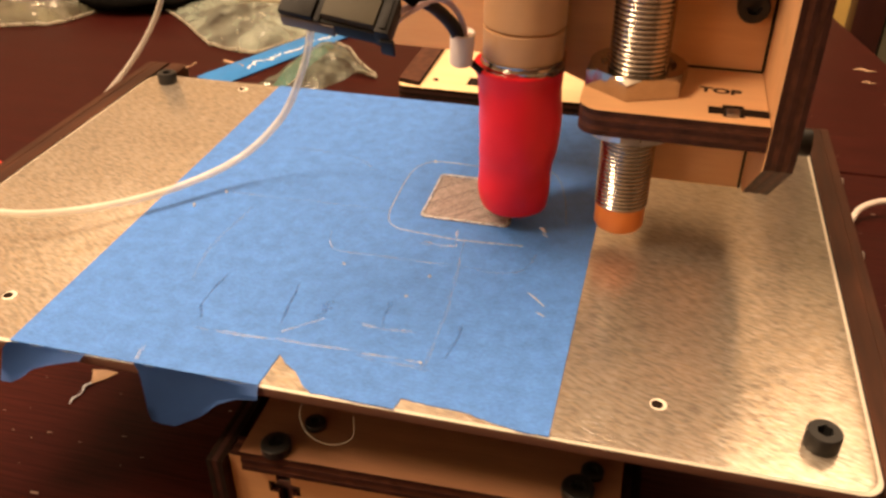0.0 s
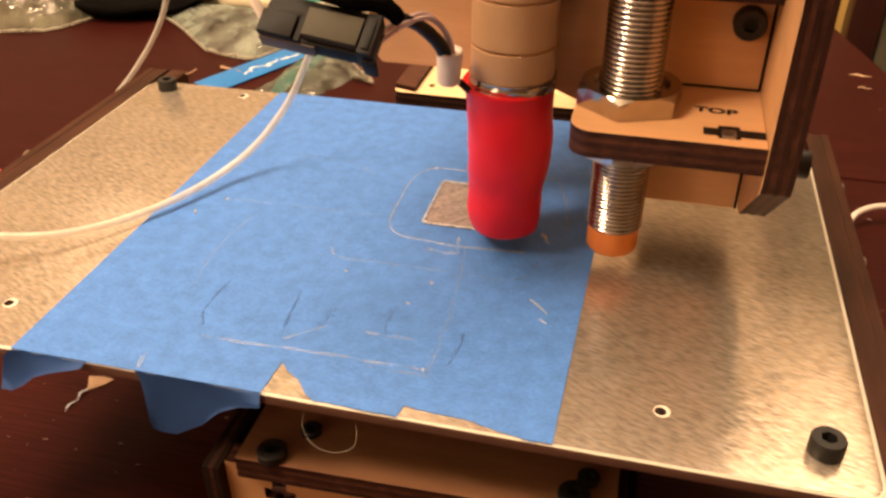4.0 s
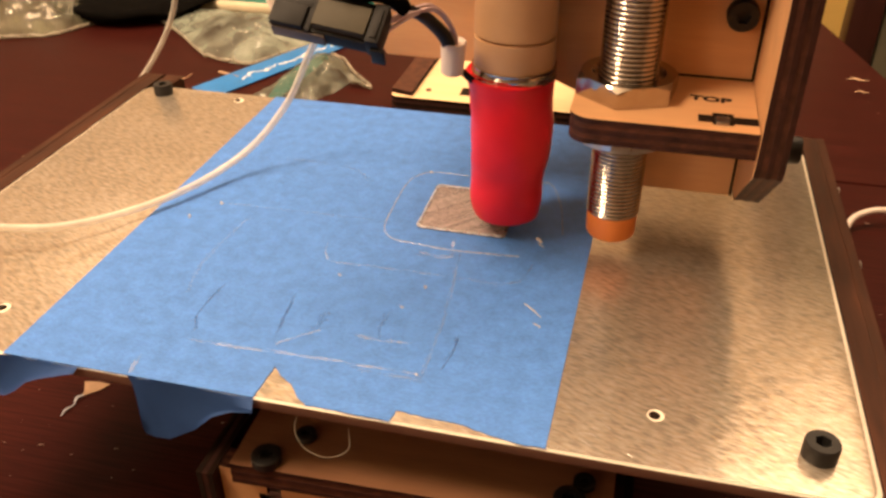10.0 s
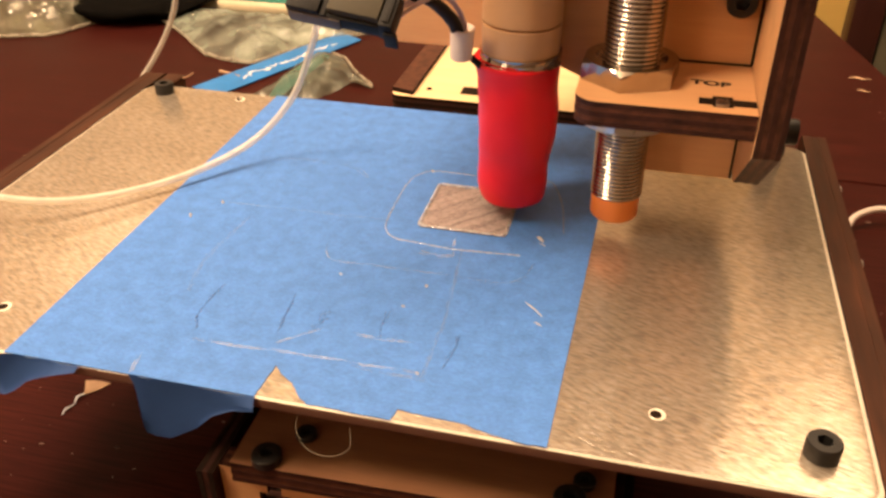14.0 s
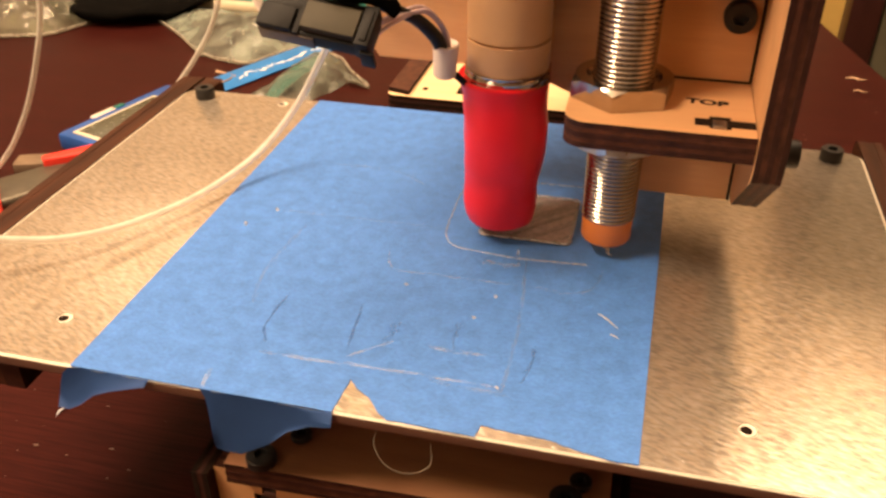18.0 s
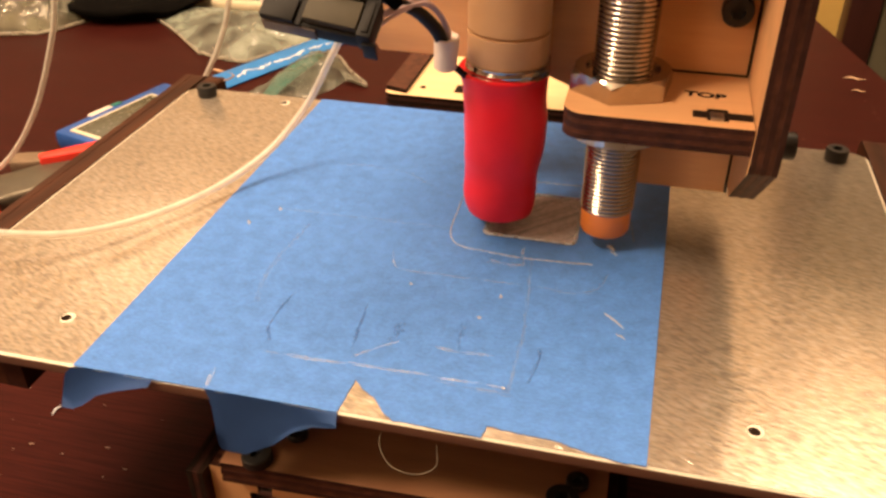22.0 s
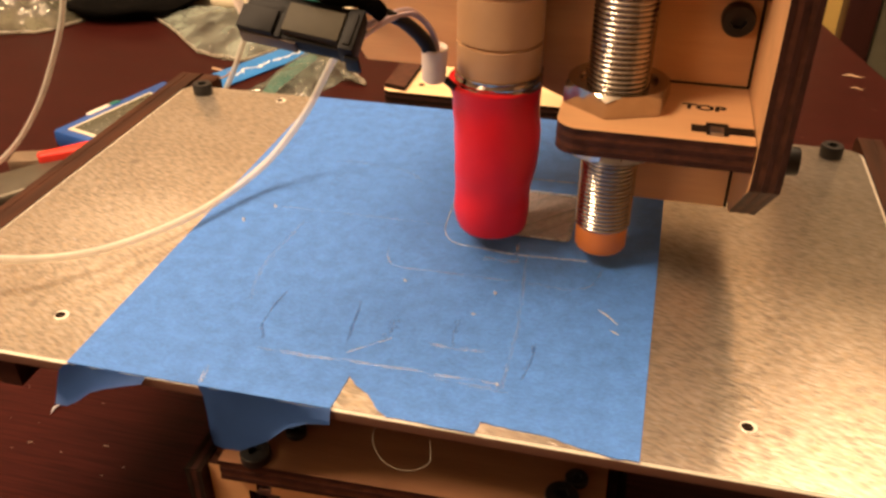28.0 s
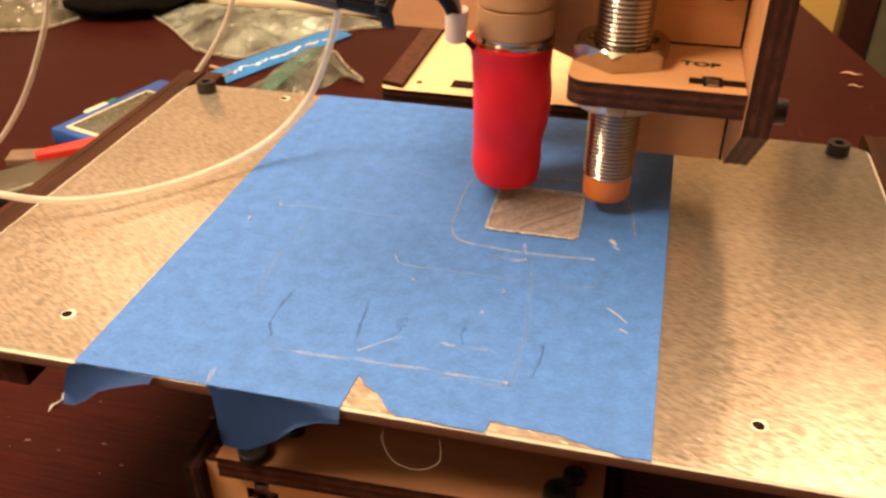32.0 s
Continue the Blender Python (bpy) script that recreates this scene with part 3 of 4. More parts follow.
def print_bed():
    t = thing("print_bed", (30, 100, -12), "brushed aluminium print bed on burnt-edged plywood rails", "print bed")
    bm = bmesh.new()
    o = bed_plate_outline()
    n = len(o)
    rings = []
    for z, inset in ((-3.0, 0.3), (-2.7, 0), (-0.5, 0), (0, 1.0)):
        fx, fy = 1 - inset / 117, 1 - 0.4 * inset / 75
        rings.append([bm.verts.new((29.25 + (x - 29.25) * fx, 101.75 + (y - 101.75) * fy, z)) for x, y in o])
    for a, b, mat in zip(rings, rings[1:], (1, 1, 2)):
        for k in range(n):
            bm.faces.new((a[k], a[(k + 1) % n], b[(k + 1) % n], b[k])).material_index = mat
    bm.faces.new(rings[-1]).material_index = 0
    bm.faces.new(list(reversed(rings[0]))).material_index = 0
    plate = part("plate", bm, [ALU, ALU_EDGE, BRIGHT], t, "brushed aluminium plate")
    for x, y in ((-77.7, 170.2), (135.7, 170.2), (135.6, 37.9), (-77.9, 37.9)):
        bm = bmesh.new()
        cap_screw(bm, 3.4, 3.8, at(x, y, 0.02, 0, 0, random.uniform(0, 60)))
        part("cap_screw", bm, BLACK, plate, "black socket cap screw")
    # holes are painted on: pale ring as glint, offset dark disc as inner shade
    for x, y in ((-47.9, 170.6), (104.8, 170.6), (104.8, 41.6), (-48.1, 41.7)):
        bm = bmesh.new()
        revolve(bm, [(1.75, 0.02), (1.6, 0.12), (1.2, 0.05), (0.3, 0.04)], 20, at(x, y, 0), 0, cap=False)
        hole = part("countersunk_hole", bm, BRIGHT, plate, "countersunk hole with a painted bright rim")
        bm = bmesh.new()
        revolve(bm, [(1.25, 0.05), (1.15, 0.13)], 20, at(x - 0.35, y - 0.15, 0))
        part("hole_shade", bm, CHAR, hole)
    for x0, x1 in ((-95.7, -87.8), (146.3, 153.6)):
        end = 191 if x0 < 0 else 190
        bm = bmesh.new()
        ply(bm, [(24, -20), (end, -20)] + [(end - 4 + 4 * math.cos(w * math.pi / 10), -4.3 + 4 * math.sin(w * math.pi / 10)) for w in range(6)] + [(24, -0.3)], x0, x1, "yz", 3)
        rail = part("side_rail", bm, [RAIL, RAIL, RAIL], t, "brown plywood edge rail")
        if x0 < 0:
            bm = bmesh.new()
            box(bm, x1 + 0.05, -80.2, 178, 190, -14, -0.5, 1.2)
            part("end_tab", bm, RAIL, rail)
        else:
            for y in (60, 118, 160):
                bm = bmesh.new()
                cap_screw(bm, 2.0, 2.4, at(x1, y, -6, 0, 90, 0))
                part("rail_screw", bm, DARK_STEEL, rail, "small steel screw")
    bm = bmesh.new()
    tube(bm, [(-86.5, 186, -3.5), (-82, 187.5, -1.8), (-78.6, 188.5, -1.0), (-76.2, 189, 0.6)], 0.35, 7, 5)
    part("loose_strand", bm, SCRAP, t, "thin pale strand caught behind the rail")
    bm = bmesh.new()
    ply(bm, [(30, -13), (170, -13), (170, -3.2), (30, -3.2)], -80, -54, "yz")
    part("under_rail", bm, [BURNT, BURNT, BURNT_LIGHT], t, "dark wooden rail under the plate")
    bm = bmesh.new()
    ply(bm, [(60, -13), (170, -13), (170, -3.2), (60, -3.2)], 112, 138, "yz")
    part("under_rail", bm, [BURNT, BURNT, BURNT_LIGHT], t, "dark wooden rail under the plate")
    return t


bed = print_bed()


def uneven(points, amount, seed, per=4):
    """Torn-looking line: points with small steps between them."""
    rnd = random.Random(seed)
    out = []
    for a, b in zip(points, points[1:]):
        for k in range(per):
            f = k / per
            j = 0 if k == 0 else amount
            out.append((a[0] + (b[0] - a[0]) * f + rnd.uniform(-j, j), a[1] + (b[1] - a[1]) * f + rnd.uniform(-j, j)))
    out.append(points[-1])
    return out


def masking_tape():
    t = thing("masking_tape", (25, 100, 0), "blue crepe masking tape with torn front edge on the bed", "tape")
    # top sheet, with the torn notches at the front edge
    front = [(-36.9, 26.9), (-6.2, 26.9), (-5.5, 26.9), (23.2, 26.9)] + uneven([(23.2, 26.9), (23.5, 32), (23.7, 37.3), (25.6, 35.2), (27.8, 33.6), (29.6, 32.4), (31.8, 29.6), (34.8, 27.2)], 0.16, 3, 3)[1:]
    front += uneven([(34.8, 27.2), (41, 27.3), (52.8, 26.95), (53.3, 30.4), (59.3, 29.8), (68.1, 29.4), (72, 28.3), (79, 27.0), (84.4, 27.0)], 0.16, 5)[1:]
    o = front + [(86.9, 176.4), (-36.0, 176.4)]
    bm = bmesh.new()
    lo = [bm.verts.new((x, y, 0.02)) for x, y in o]
    hi = [bm.verts.new((x, y, 0.22)) for x, y in o]
    bm.faces.new(hi), bm.faces.new(list(reversed(lo)))
    for k in range(len(o)):
        bm.faces.new((lo[k], lo[(k + 1) % len(o)], hi[(k + 1) % len(o)], hi[k]))
    part("sheet", bm, TAPE, t)
    # flaps folded over the front edge
    for name, top, bottom, curl in (
            ("folded_flap", [-36.9, -35.4, -33.2, -30.2, -26.4, -22, -17.8], [(-41.3, -11.0), (-38.2, -10.6), (-35.0, -8.6), (-31.2, -5.4), (-26.6, -3.0), (-22, -1.5), (-17.8, -0.1)], 1.5),
            ("folded_flap", [-6.0, -4.4, -2.6, 1.6, 8.6, 13.2, 18.2, 23.4], [(-3.9, -13.0), (-3.7, -15.0), (-1.8, -15.9), (2.2, -15.2), (9.0, -10.8), (13.6, -6.2), (18.2, -3.9), (23.4, -2.8)], 0.8)):
        bm = bmesh.new()
        n, rows = len(top), 7
        grid = []
        for j in range(rows):
            f = j / (rows - 1)
            row = []
            for x, (bx, bz) in zip(top, bottom):
                z = 0.22 + (bz - 0.22) * f
                y = 26.6 - 0.5 * math.sin(f * 1.6) - curl * f * f + 0.25 * math.sin(x * 0.9 + f * 4)
                row.append(bm.verts.new((x + (bx - x) * f ** 0.5, y, z)))
            grid.append(row)
        for a, b in zip(grid, grid[1:]):
            for k in range(n - 1):
                bm.faces.new((a[k], a[k + 1], b[k + 1], b[k]))
        ex = bmesh.ops.solidify(bm, geom=list(bm.faces), thickness=0.15)
        part(name, bm, TAPESHADED, t, smooth=True)
    # old scuffs, skirt lines and creases left by earlier prints
    rnd = random.Random(31)

    def line(name, pts, w, mat, z=0.24):
        """A worn mark: a few thin, broken strands side by side along one line."""
        b = bmesh.new()
        path = curve_points([(x, y, z) for x, y in pts], 10)
        for k in range(4):
            dx, dy = rnd.uniform(-1, 1) * w * 1.6, rnd.uniform(-1, 1) * w * 1.6
            i = rnd.randrange(0, max(1, len(path) // 4))
            while i < len(path) - 3:
                stop = min(len(path), i + rnd.randrange(4, 14))
                piece = [(p.x + dx + rnd.uniform(-0.3, 0.3) * w, p.y + dy + rnd.uniform(-0.3, 0.3) * w, p.z + 0.004 * k) for p in path[i:stop]]
                if len(piece) > 2:
                    tube(b, piece, [0.02, w * rnd.uniform(0.4, 1.0), w * rnd.uniform(0.3, 0.8), 0.02], 6, 2, 0.16)
                i = stop + rnd.randrange(0, 7)
        part(name, b, mat, t)
    line("scuff", [(-20, 100.1), (-11.4, 100.5), (7.4, 101), (29, 101.5)], 0.1, SCUFF)
    line("scuff", [(-0.9, 41), (11.6, 41.2), (25.1, 41.8), (38.3, 41.9)], 0.34, SCUFF)
    line("scuff", [(38.3, 41.9), (47.4, 41.9), (54.8, 42)], 0.2, SCUFF)
    line("scuff", [(-5.7, 27.4), (-7, 33.5)], 0.26, SCUFF)
    line("scuff", [(20.1, 43.8), (24.1, 47.3), (28.8, 51.3)], 0.18, SCUFF)
    line("scuff", [(36.7, 51.3), (43.2, 51.3), (50.5, 51.4)], 0.26, SCUFF)
    line("scuff", [(16.3, 90.7), (18, 83.3), (20.4, 79.7), (23.8, 78.9), (31.4, 79.2), (43.4, 79.3), (52.2, 79.6)], 0.15, SCUFF)
    line("scuff", [(41.6, 88.3), (46.4, 87.6), (50.9, 87.9)], 0.5, SCUFF)
    line("scuff", [(49.5, 98.4), (50.2, 92.7), (51.2, 87.4)], 0.22, SCUFF)
    line("scuff", [(52.4, 94), (54, 80), (55.4, 65), (55.8, 52), (55.8, 40)], 0.4, FAINT)
    line("scuff", [(58, 40.6), (48, 40.2), (40, 41.0)], 0.4, FAINT)
    line("scuff", [(-8, 96), (-10, 84), (-10.5, 70), (-8, 58)], 0.4, FAINT)
    line("scuff", [(54, 79.6), (64, 79), (70, 82), (72, 90)], 0.3, FAINT)
    line("scuff", [(20, 120), (12, 128), (0, 131), (-14, 130)], 0.3, FAINT)
    line("crease", [(-0.4, 63.9), (-1.4, 57.5), (-1.4, 49.3), (1.0, 44.7)], 0.34, CREASE)
    line("crease", [(18, 64), (18.5, 54.2), (19.8, 46.9)], 0.34, CREASE)
    line("crease", [(27.7, 58.1), (28.2, 54), (27.6, 51)], 0.6, CREASE)
    line("crease", [(41.7, 61.5), (42.2, 55.7), (42.4, 50.4)], 0.3, CREASE)
    line("crease", [(59.6, 60.1), (60, 51.7), (58.8, 44.5)], 0.26, CREASE)
    return t


tape = masking_tape()


# ---- the print on the tape ----
def printed_square():
    t = thing("printed_square", (50.3, 112, 0.2), "thin clear plastic square with diagonal infill lines on the tape", "3d print")
    x0, x1, y0, y1 = 38.0, 63.0, 99.8, 124.9
    bm = bmesh.new()
    o = rounded(x0 + 0.4, x1 - 0.4, y0 + 0.4, y1 - 0.4, 1.2, 4)
    lo, hi = [bm.verts.new((x, y, 0.23)) for x, y in o], [bm.verts.new((x, y, 0.4)) for x, y in o]
    bm.faces.new(hi), bm.faces.new(list(reversed(lo)))
    for k in range(len(o)):
        bm.faces.new((lo[k], lo[(k + 1) % len(o)], hi[(k + 1) % len(o)], hi[k]))
    part("base_sheet", bm, PRINT, t)
    for ins in (0.2, 0.65):
        bm = bmesh.new()
        ring = rounded(x0 + ins, x1 - ins, y0 + ins, y1 - ins, 1.4, 4)
        tube(bm, [(x, y, 0.78) for x, y in ring + ring[:1]], 0.26, 6, 1, 0.8, smooth_path=False)
        part("outline_bead", bm, BEAD, t)
    a, b, c, d = x0 + 0.9, x1 - 0.9, y0 + 0.9, y1 - 0.9
    for turned, z, r, step in ((False, 0.47, 0.33, 1.2), (True, 0.6, 0.05, 2.1)):
        bm = bmesh.new()
        s = -(b - a) + 0.8
        rnd = random.Random(5)
        while s < d - c:
            lo_x, hi_x = max(a, a - s), min(b, a + (d - c) - s)
            if hi_x - lo_x > 0.5:
                ends = [(lo_x, c + s + lo_x - a, z), (hi_x, c + s + hi_x - a, z)]
                if turned:
                    ends = [(a + b - x, y, h) for x, y, h in ends]
                tube(bm, ends, r * rnd.uniform(0.8, 1.3), 8, 1, 0.42, smooth_path=False)
            s += step * rnd.uniform(0.92, 1.08)
        part("infill", bm, HATCH, t)["kind"] = "stuff"
    return t


square = printed_square()


def skirt_line():
    bm = bmesh.new()
    pts = [(68, 92.4), (58.4, 91.7), (49.4, 91.3), (39.8, 92.2), (34, 93), (30.8, 95.8), (29.2, 101), (28.8, 110.6), (28.6, 119.9), (29.3, 126.6), (31, 130), (33.9, 132.6), (39.2, 133), (48.4, 132.8), (60, 133.2), (67.5, 134), (71.3, 132.7), (75.4, 120.6), (77.6, 106)]
    tube(bm, [(x, y, 0.32) for x, y in pts], [0.26, 0.2, 0.14, 0.2, 0.12, 0.16, 0.2, 0.12, 0.1], 6, 5, 0.7)
    ob = part("skirt_line", bm, BEAD, None, origin=(50, 112, 0.2))
    return tagged(ob, "thin clear plastic skirt line around the printed square", "plastic line")


skirt = skirt_line()


def crumbs():
    made = []
    rnd = random.Random(8)
    for x, y, s, lng in ((-20, 100.1, 0.8, 0.8), (-25.6, 91.3, 0.9, 1.2), (48, 73.4, 0.8, 0.8), (72.6, 72.2, 0.4, 11), (70.6, 102.0, 1.1, 1.6), (71.8, 99.5, 0.35, 5), (25.4, 73.5, 0.5, 1.5), (44.4, 64.2, 0.6, 1), (54.1, 41.8, 0.6, 1), (33.9, 132.6, 0.8, 1), (76, 65.3, 0.35, 5)):
        bm = bmesh.new()
        pts = [(x + rnd.uniform(-0.4, 0.4) * s + k * lng * s * 0.55, y + rnd.uniform(-0.5, 0.5) * s - k * lng * s * 0.5, 0.5 + rnd.uniform(0, 0.3)) for k in range(3)]
        tube(bm, pts, [0.25 * s, 0.55 * s, 0.3 * s], 6, 4)
        ob = part("plastic_crumb", bm, BEAD, None, origin=(x, y, 0.2))
        made.append(tagged(ob, "small clear plastic crumb stuck on the blue tape", "plastic crumb", "crumbs on the tape"))
    return made


crumb_list = crumbs()


# ---- print head ----
def print_head():
    t = thing("extruder_carriage", (90, 105, 10), "plywood extruder carriage with red-capped hot end and threaded probe", "extruder")
    # barrel with its turned grooves
    bm = bmesh.new()
    prof = [(9.3, 44), (9.9, 45.5)]
    for g in (54.8, 66.1, 77.4, 88.7, 100, 111.3):
        prof += [(10.0, g - 0.45), (9.3, g - 0.25), (9.3, g + 0.25), (10.0, g + 0.45)]
    prof += [(10.0, 150)]
    revolve(bm, prof, 48, at(63.5, 106, 0))
    barrel = part("barrel", bm, PEEK, t, "tan plastic barrel with turned grooves")
    bm = bmesh.new()
    revolve(bm, [(9.6, 44.0), (10.5, 44.4), (10.25, 45.2), (10.5, 45.9), (10.2, 46.6), (10.35, 47.3), (9.9, 47.5)], 40, at(63.5, 106, 0))
    for v in bm.verts:
        v.co += noise.noise_vector(Vector(v.co) * 0.9) * 0.22
    part("collar", bm, STEEL, barrel, "crinkled silver foil collar")
    # soft red cap: a little lumpy
    prof = [(5.0, 5.3), (7.9, 5.0), (8.7, 5.5), (9.15, 7.0), (9.5, 9.6), (9.6, 12.4), (9.45, 15.4), (9.6, 18.6), (10.15, 22), (10.45, 26), (10.5, 31), (10.5, 36), (10.45, 40), (10.75, 42.4), (11.3, 44.6), (11.1, 45.1), (10.4, 44.6)]
    lean = [(0, 63.2), (7, 62.8), (11, 62.7), (16, 63.0), (24, 63.55), (33, 63.55), (40, 63.1), (46, 62.4)]
    prof = [(a[0] + (b[0] - a[0]) * k / 3, a[1] + (b[1] - a[1]) * k / 3) for a, b in zip(prof, prof[1:]) for k in range(3)] + [prof[-1]]
    bm = bmesh.new()
    revolve(bm, prof, 48, at(63.5, 106, 0))
    for v in bm.verts:
        w = noise.noise(Vector(v.co) * 0.15)
        d = Vector((v.co.x - 63.5, v.co.y - 106, 0))
        if d.length > 1:
            v.co += d.normalized() * w * 0.36
            v.co.x += float(np.interp(v.co.z, [q[0] for q in lean], [q[1] for q in lean])) - 63.5
            if v.co.z > 44:
                v.co.z += 0.25 * math.sin(math.atan2(d.y, d.x) * 3 + 1)
    part("silicone_cap", bm, RED, t, "soft red silicone cap", smooth=True)
    # nozzle in black, so its colour holds the shade under the cap
    bm = bmesh.new()
    revolve(bm, [(0.4, 0.8), (0.9, 0.95), (2.4, 3.2), (2.9, 3.4), (2.9, 7)], 24, at(63.5, 106, 0))
    part("nozzle", bm, BLACK, t, "metal nozzle tip, black for the shade under the cap", smooth=False)
    # probe bracket
    bm = bmesh.new()
    ply(bm, rounded(79.4, 120.7, 85.2, 116.6, 5.4, 6, "1000"), 37.4, 43.6)
    bracket = part("bracket_plate", bm, PLYM, t, "plywood shelf with burnt front edge")
    bm = bmesh.new()
    box(bm, 107.7, 120.6, 89.6, 93.1, 43.4, 43.75)
    box(bm, 110.8, 115.4, 88.5, 94.6, 43.4, 43.74)
    part("nut_slot", bm, CHAR, bracket, "charred T-slot")
    bm = bmesh.new()
    box(bm, 111.5, 114.3, 88.2, 91.3, 43.2, 44.5, 0.25)
    part("slot_nut", bm, DARK_STEEL, bracket, "small steel nut")
    txt = bpy.data.curves.new("lettering", "FONT")
    txt.body, txt.size, txt.extrude, txt.align_x = "TOP", 5.2 * MM, 0.05 * MM, "CENTER"
    txt.offset = 0.2 * MM
    tob = new("lettering", txt)
    bpy.context.view_layer.update()
    me = bpy.data.meshes.new_from_object(tob.evaluated_get(bpy.context.evaluated_depsgraph_get()))
    bpy.data.objects.remove(tob)
    me.transform(Matrix.LocRotScale(Vector((110.4 - 90, 101.4 - 105, 43.66 - 10)) * MM, Euler((0, 0, radians(-4))), Vector((0.93, 0.74, 1))))
    me.materials.append(CHAR)
    word = new("lettering", me)
    word.parent = bracket
    ORIGIN[word] = ORIGIN[t]
    word["label"] = "engraved word TOP"
    # burnt seams where the panels meet
    bm = bmesh.new()
    box(bm, 92, 120.7, 116.2, 116.85, 43.55, 43.95)
    box(bm, 120.25, 120.95, 116.3, 116.85, 43.95, 66.5)
    box(bm, 120.35, 120.95, 116.1, 116.85, 12, 37.3)
    part("burnt_seam", bm, CHAR, bracket, "dark burnt seam line")
    # rear wall and side wall
    bm = bmesh.new()
    o = [(97, 11.7), (120.3, 11.7), (120.3, 130), (24.5, 130), (24.5, 47), (27.5, 42.6), (62, 42.4), (70, 40.4), (78, 37.2), (88, 26), (93, 17)]
    ply(bm, o, 116.8, 122.8, "xz")
    wall = part("rear_wall", bm, PLYM, t, "plywood rear wall")
    bm = bmesh.new()
    cap_screw(bm, 3.7, 3.8, at(115.4, 116.8, 60.1, 90, 0, 0))
    part("cap_screw", bm, BLACK, wall, "black socket cap screw")
    bm = bmesh.new()
    cap_screw(bm, 3.5, 3.8, at(74.6, 116.8, 66.4, 90, 0, 0))
    part("cap_screw", bm, BLACK, wall, "black socket cap screw")
    bm = bmesh.new()
    ply(bm, [(84.0, 36.4), (84.9, 33.4), (109.6, 14.3), (123.2, 14.3), (123.2, 130), (84.0, 130)], 120.9, 127.1, "yz")
    side = part("side_wall", bm, PLYM, t, "plywood side wall with burnt front edge")
    bm = bmesh.new()
    cap_screw(bm, 3.2, 4.2, at(127.1, 96, 36, 0, 90, 0))
    part("side_screw", bm, BLACK, side, "black socket cap screw")
    bm = bmesh.new()
    ply(bm, [(98, 108.0), (120.7, 108.0), (120.7, 116.6), (98, 116.6)], 66.6, 72.8)
    part("ledge", bm, PLYM, t, "plywood ledge with burnt edge")
    # unseen arm behind the wall, added to cast shade on the bed
    for x0, x1 in ((30, 36), (90, 96)):
        bm = bmesh.new()
        ply(bm, [(123.8, 62), (190, 62), (190, 83), (123.8, 83)], x0, x1, "yz")
        part("hidden_arm_side", bm, PLYM, t, "unseen plywood arm side, added to cast shade")
    bm = bmesh.new()
    ply(bm, [(36.2, 123.8), (89.8, 123.8), (89.8, 190), (36.2, 190)], 76.8, 82.8)
    part("hidden_arm_floor", bm, PLYM, t, "unseen plywood arm floor, added to cast shade")
    # unseen block behind the rear wall, added to darken the bed's reflection
    bm = bmesh.new()
    ply(bm, [(123.2, 16), (168, 16), (168, 130), (123.4, 130)], 98, 127, "yz")
    part("dark_block", bm, [BURNT_LIGHT, BURNT, BURNT_LIGHT], t, "unseen dark block added behind the rear wall")
    # unseen plate over the head, added to block the overhead light
    bm = bmesh.new()
    ply(bm, rounded(34, 127, 84, 168, 4), 117, 123)
    part("shade_plate", bm, [PLY, BURNT, BURNT_LIGHT], t, "unseen plywood plate added to shade the bed")
    # probe
    ax, ay = 91.2, 103.2
    bm = bmesh.new()
    revolve(bm, thread_profile(6.95, 43.6, 118, 1.15, 0.6), 36, at(ax, ay, 0))
    probe = part("probe_body", bm, STEEL, t, "nickel-plated threaded probe body", smooth=False)
    bm = bmesh.new()
    revolve(bm, thread_profile(6.75, 11.2, 38, 1.1, 0.55), 36, at(ax, ay, 0))
    part("probe_thread", bm, STEEL, probe, "fine shiny thread below the bracket", smooth=False)
    bm = bmesh.new()
    revolve(bm, [(4.9, 4.6), (5.9, 4.75), (6.3, 5.5), (6.35, 11.3)], 36, at(ax, ay, 0))
    part("probe_tip", bm, ORANGE, probe, "orange plastic sensing tip", smooth=False)
    turn = math.radians(-98)

    def ring48(bm, r, z, hexed):
        out = []
        for k in range(48):
            w = k * math.pi / 24
            d = r * math.cos(math.pi / 6) / math.cos((w % (math.pi / 3)) - math.pi / 6) if hexed else r
            out.append(bm.verts.new((ax + d * math.cos(turn + w), ay + d * math.sin(turn + w), z)))
        return out

    for z0, z1, big, up, mat in ((43.65, 48.6, 12.5, 1, STEEL), (37.35, 32.4, 12.7, -1, STEEL2)):
        bm = bmesh.new()
        rings = [ring48(bm, 7.0, z0, 0), ring48(bm, big * 0.985, z0, 1), ring48(bm, big, z0 + 0.3 * up, 1), ring48(bm, big, z1, 1),
                 ring48(bm, big * 0.89, z1 + 0.05 * up, 0), ring48(bm, 8.7, z1 + 0.05 * up, 0), ring48(bm, 8.1, z1 - 1.3 * up, 0), ring48(bm, 7.0, z1 - 1.3 * up, 0)]
        for v in rings[3]:
            v.co.z -= up * 0.75 * max(0, math.hypot(v.co.x - ax, v.co.y - ay) - big * 0.88)
        for a, b in zip(rings, rings[1:]):
            for k in range(48):
                bm.faces.new((a[k], a[(k + 1) % 48], b[(k + 1) % 48], b[k]))
        bmesh.ops.recalc_face_normals(bm, faces=list(bm.faces))
        part("lock_nut", bm, mat, probe, "hexagonal nickel-plated nut")
    # loose plug, wires and sleeve at the hot end
    m = at(29.8, 70.5, 67.4, 38, 8, 0)
    bm = bmesh.new()
    box(bm, -10.7, 12.4, -5.3, 4.2, -2.4, 1.3, 0.25, 0, m)
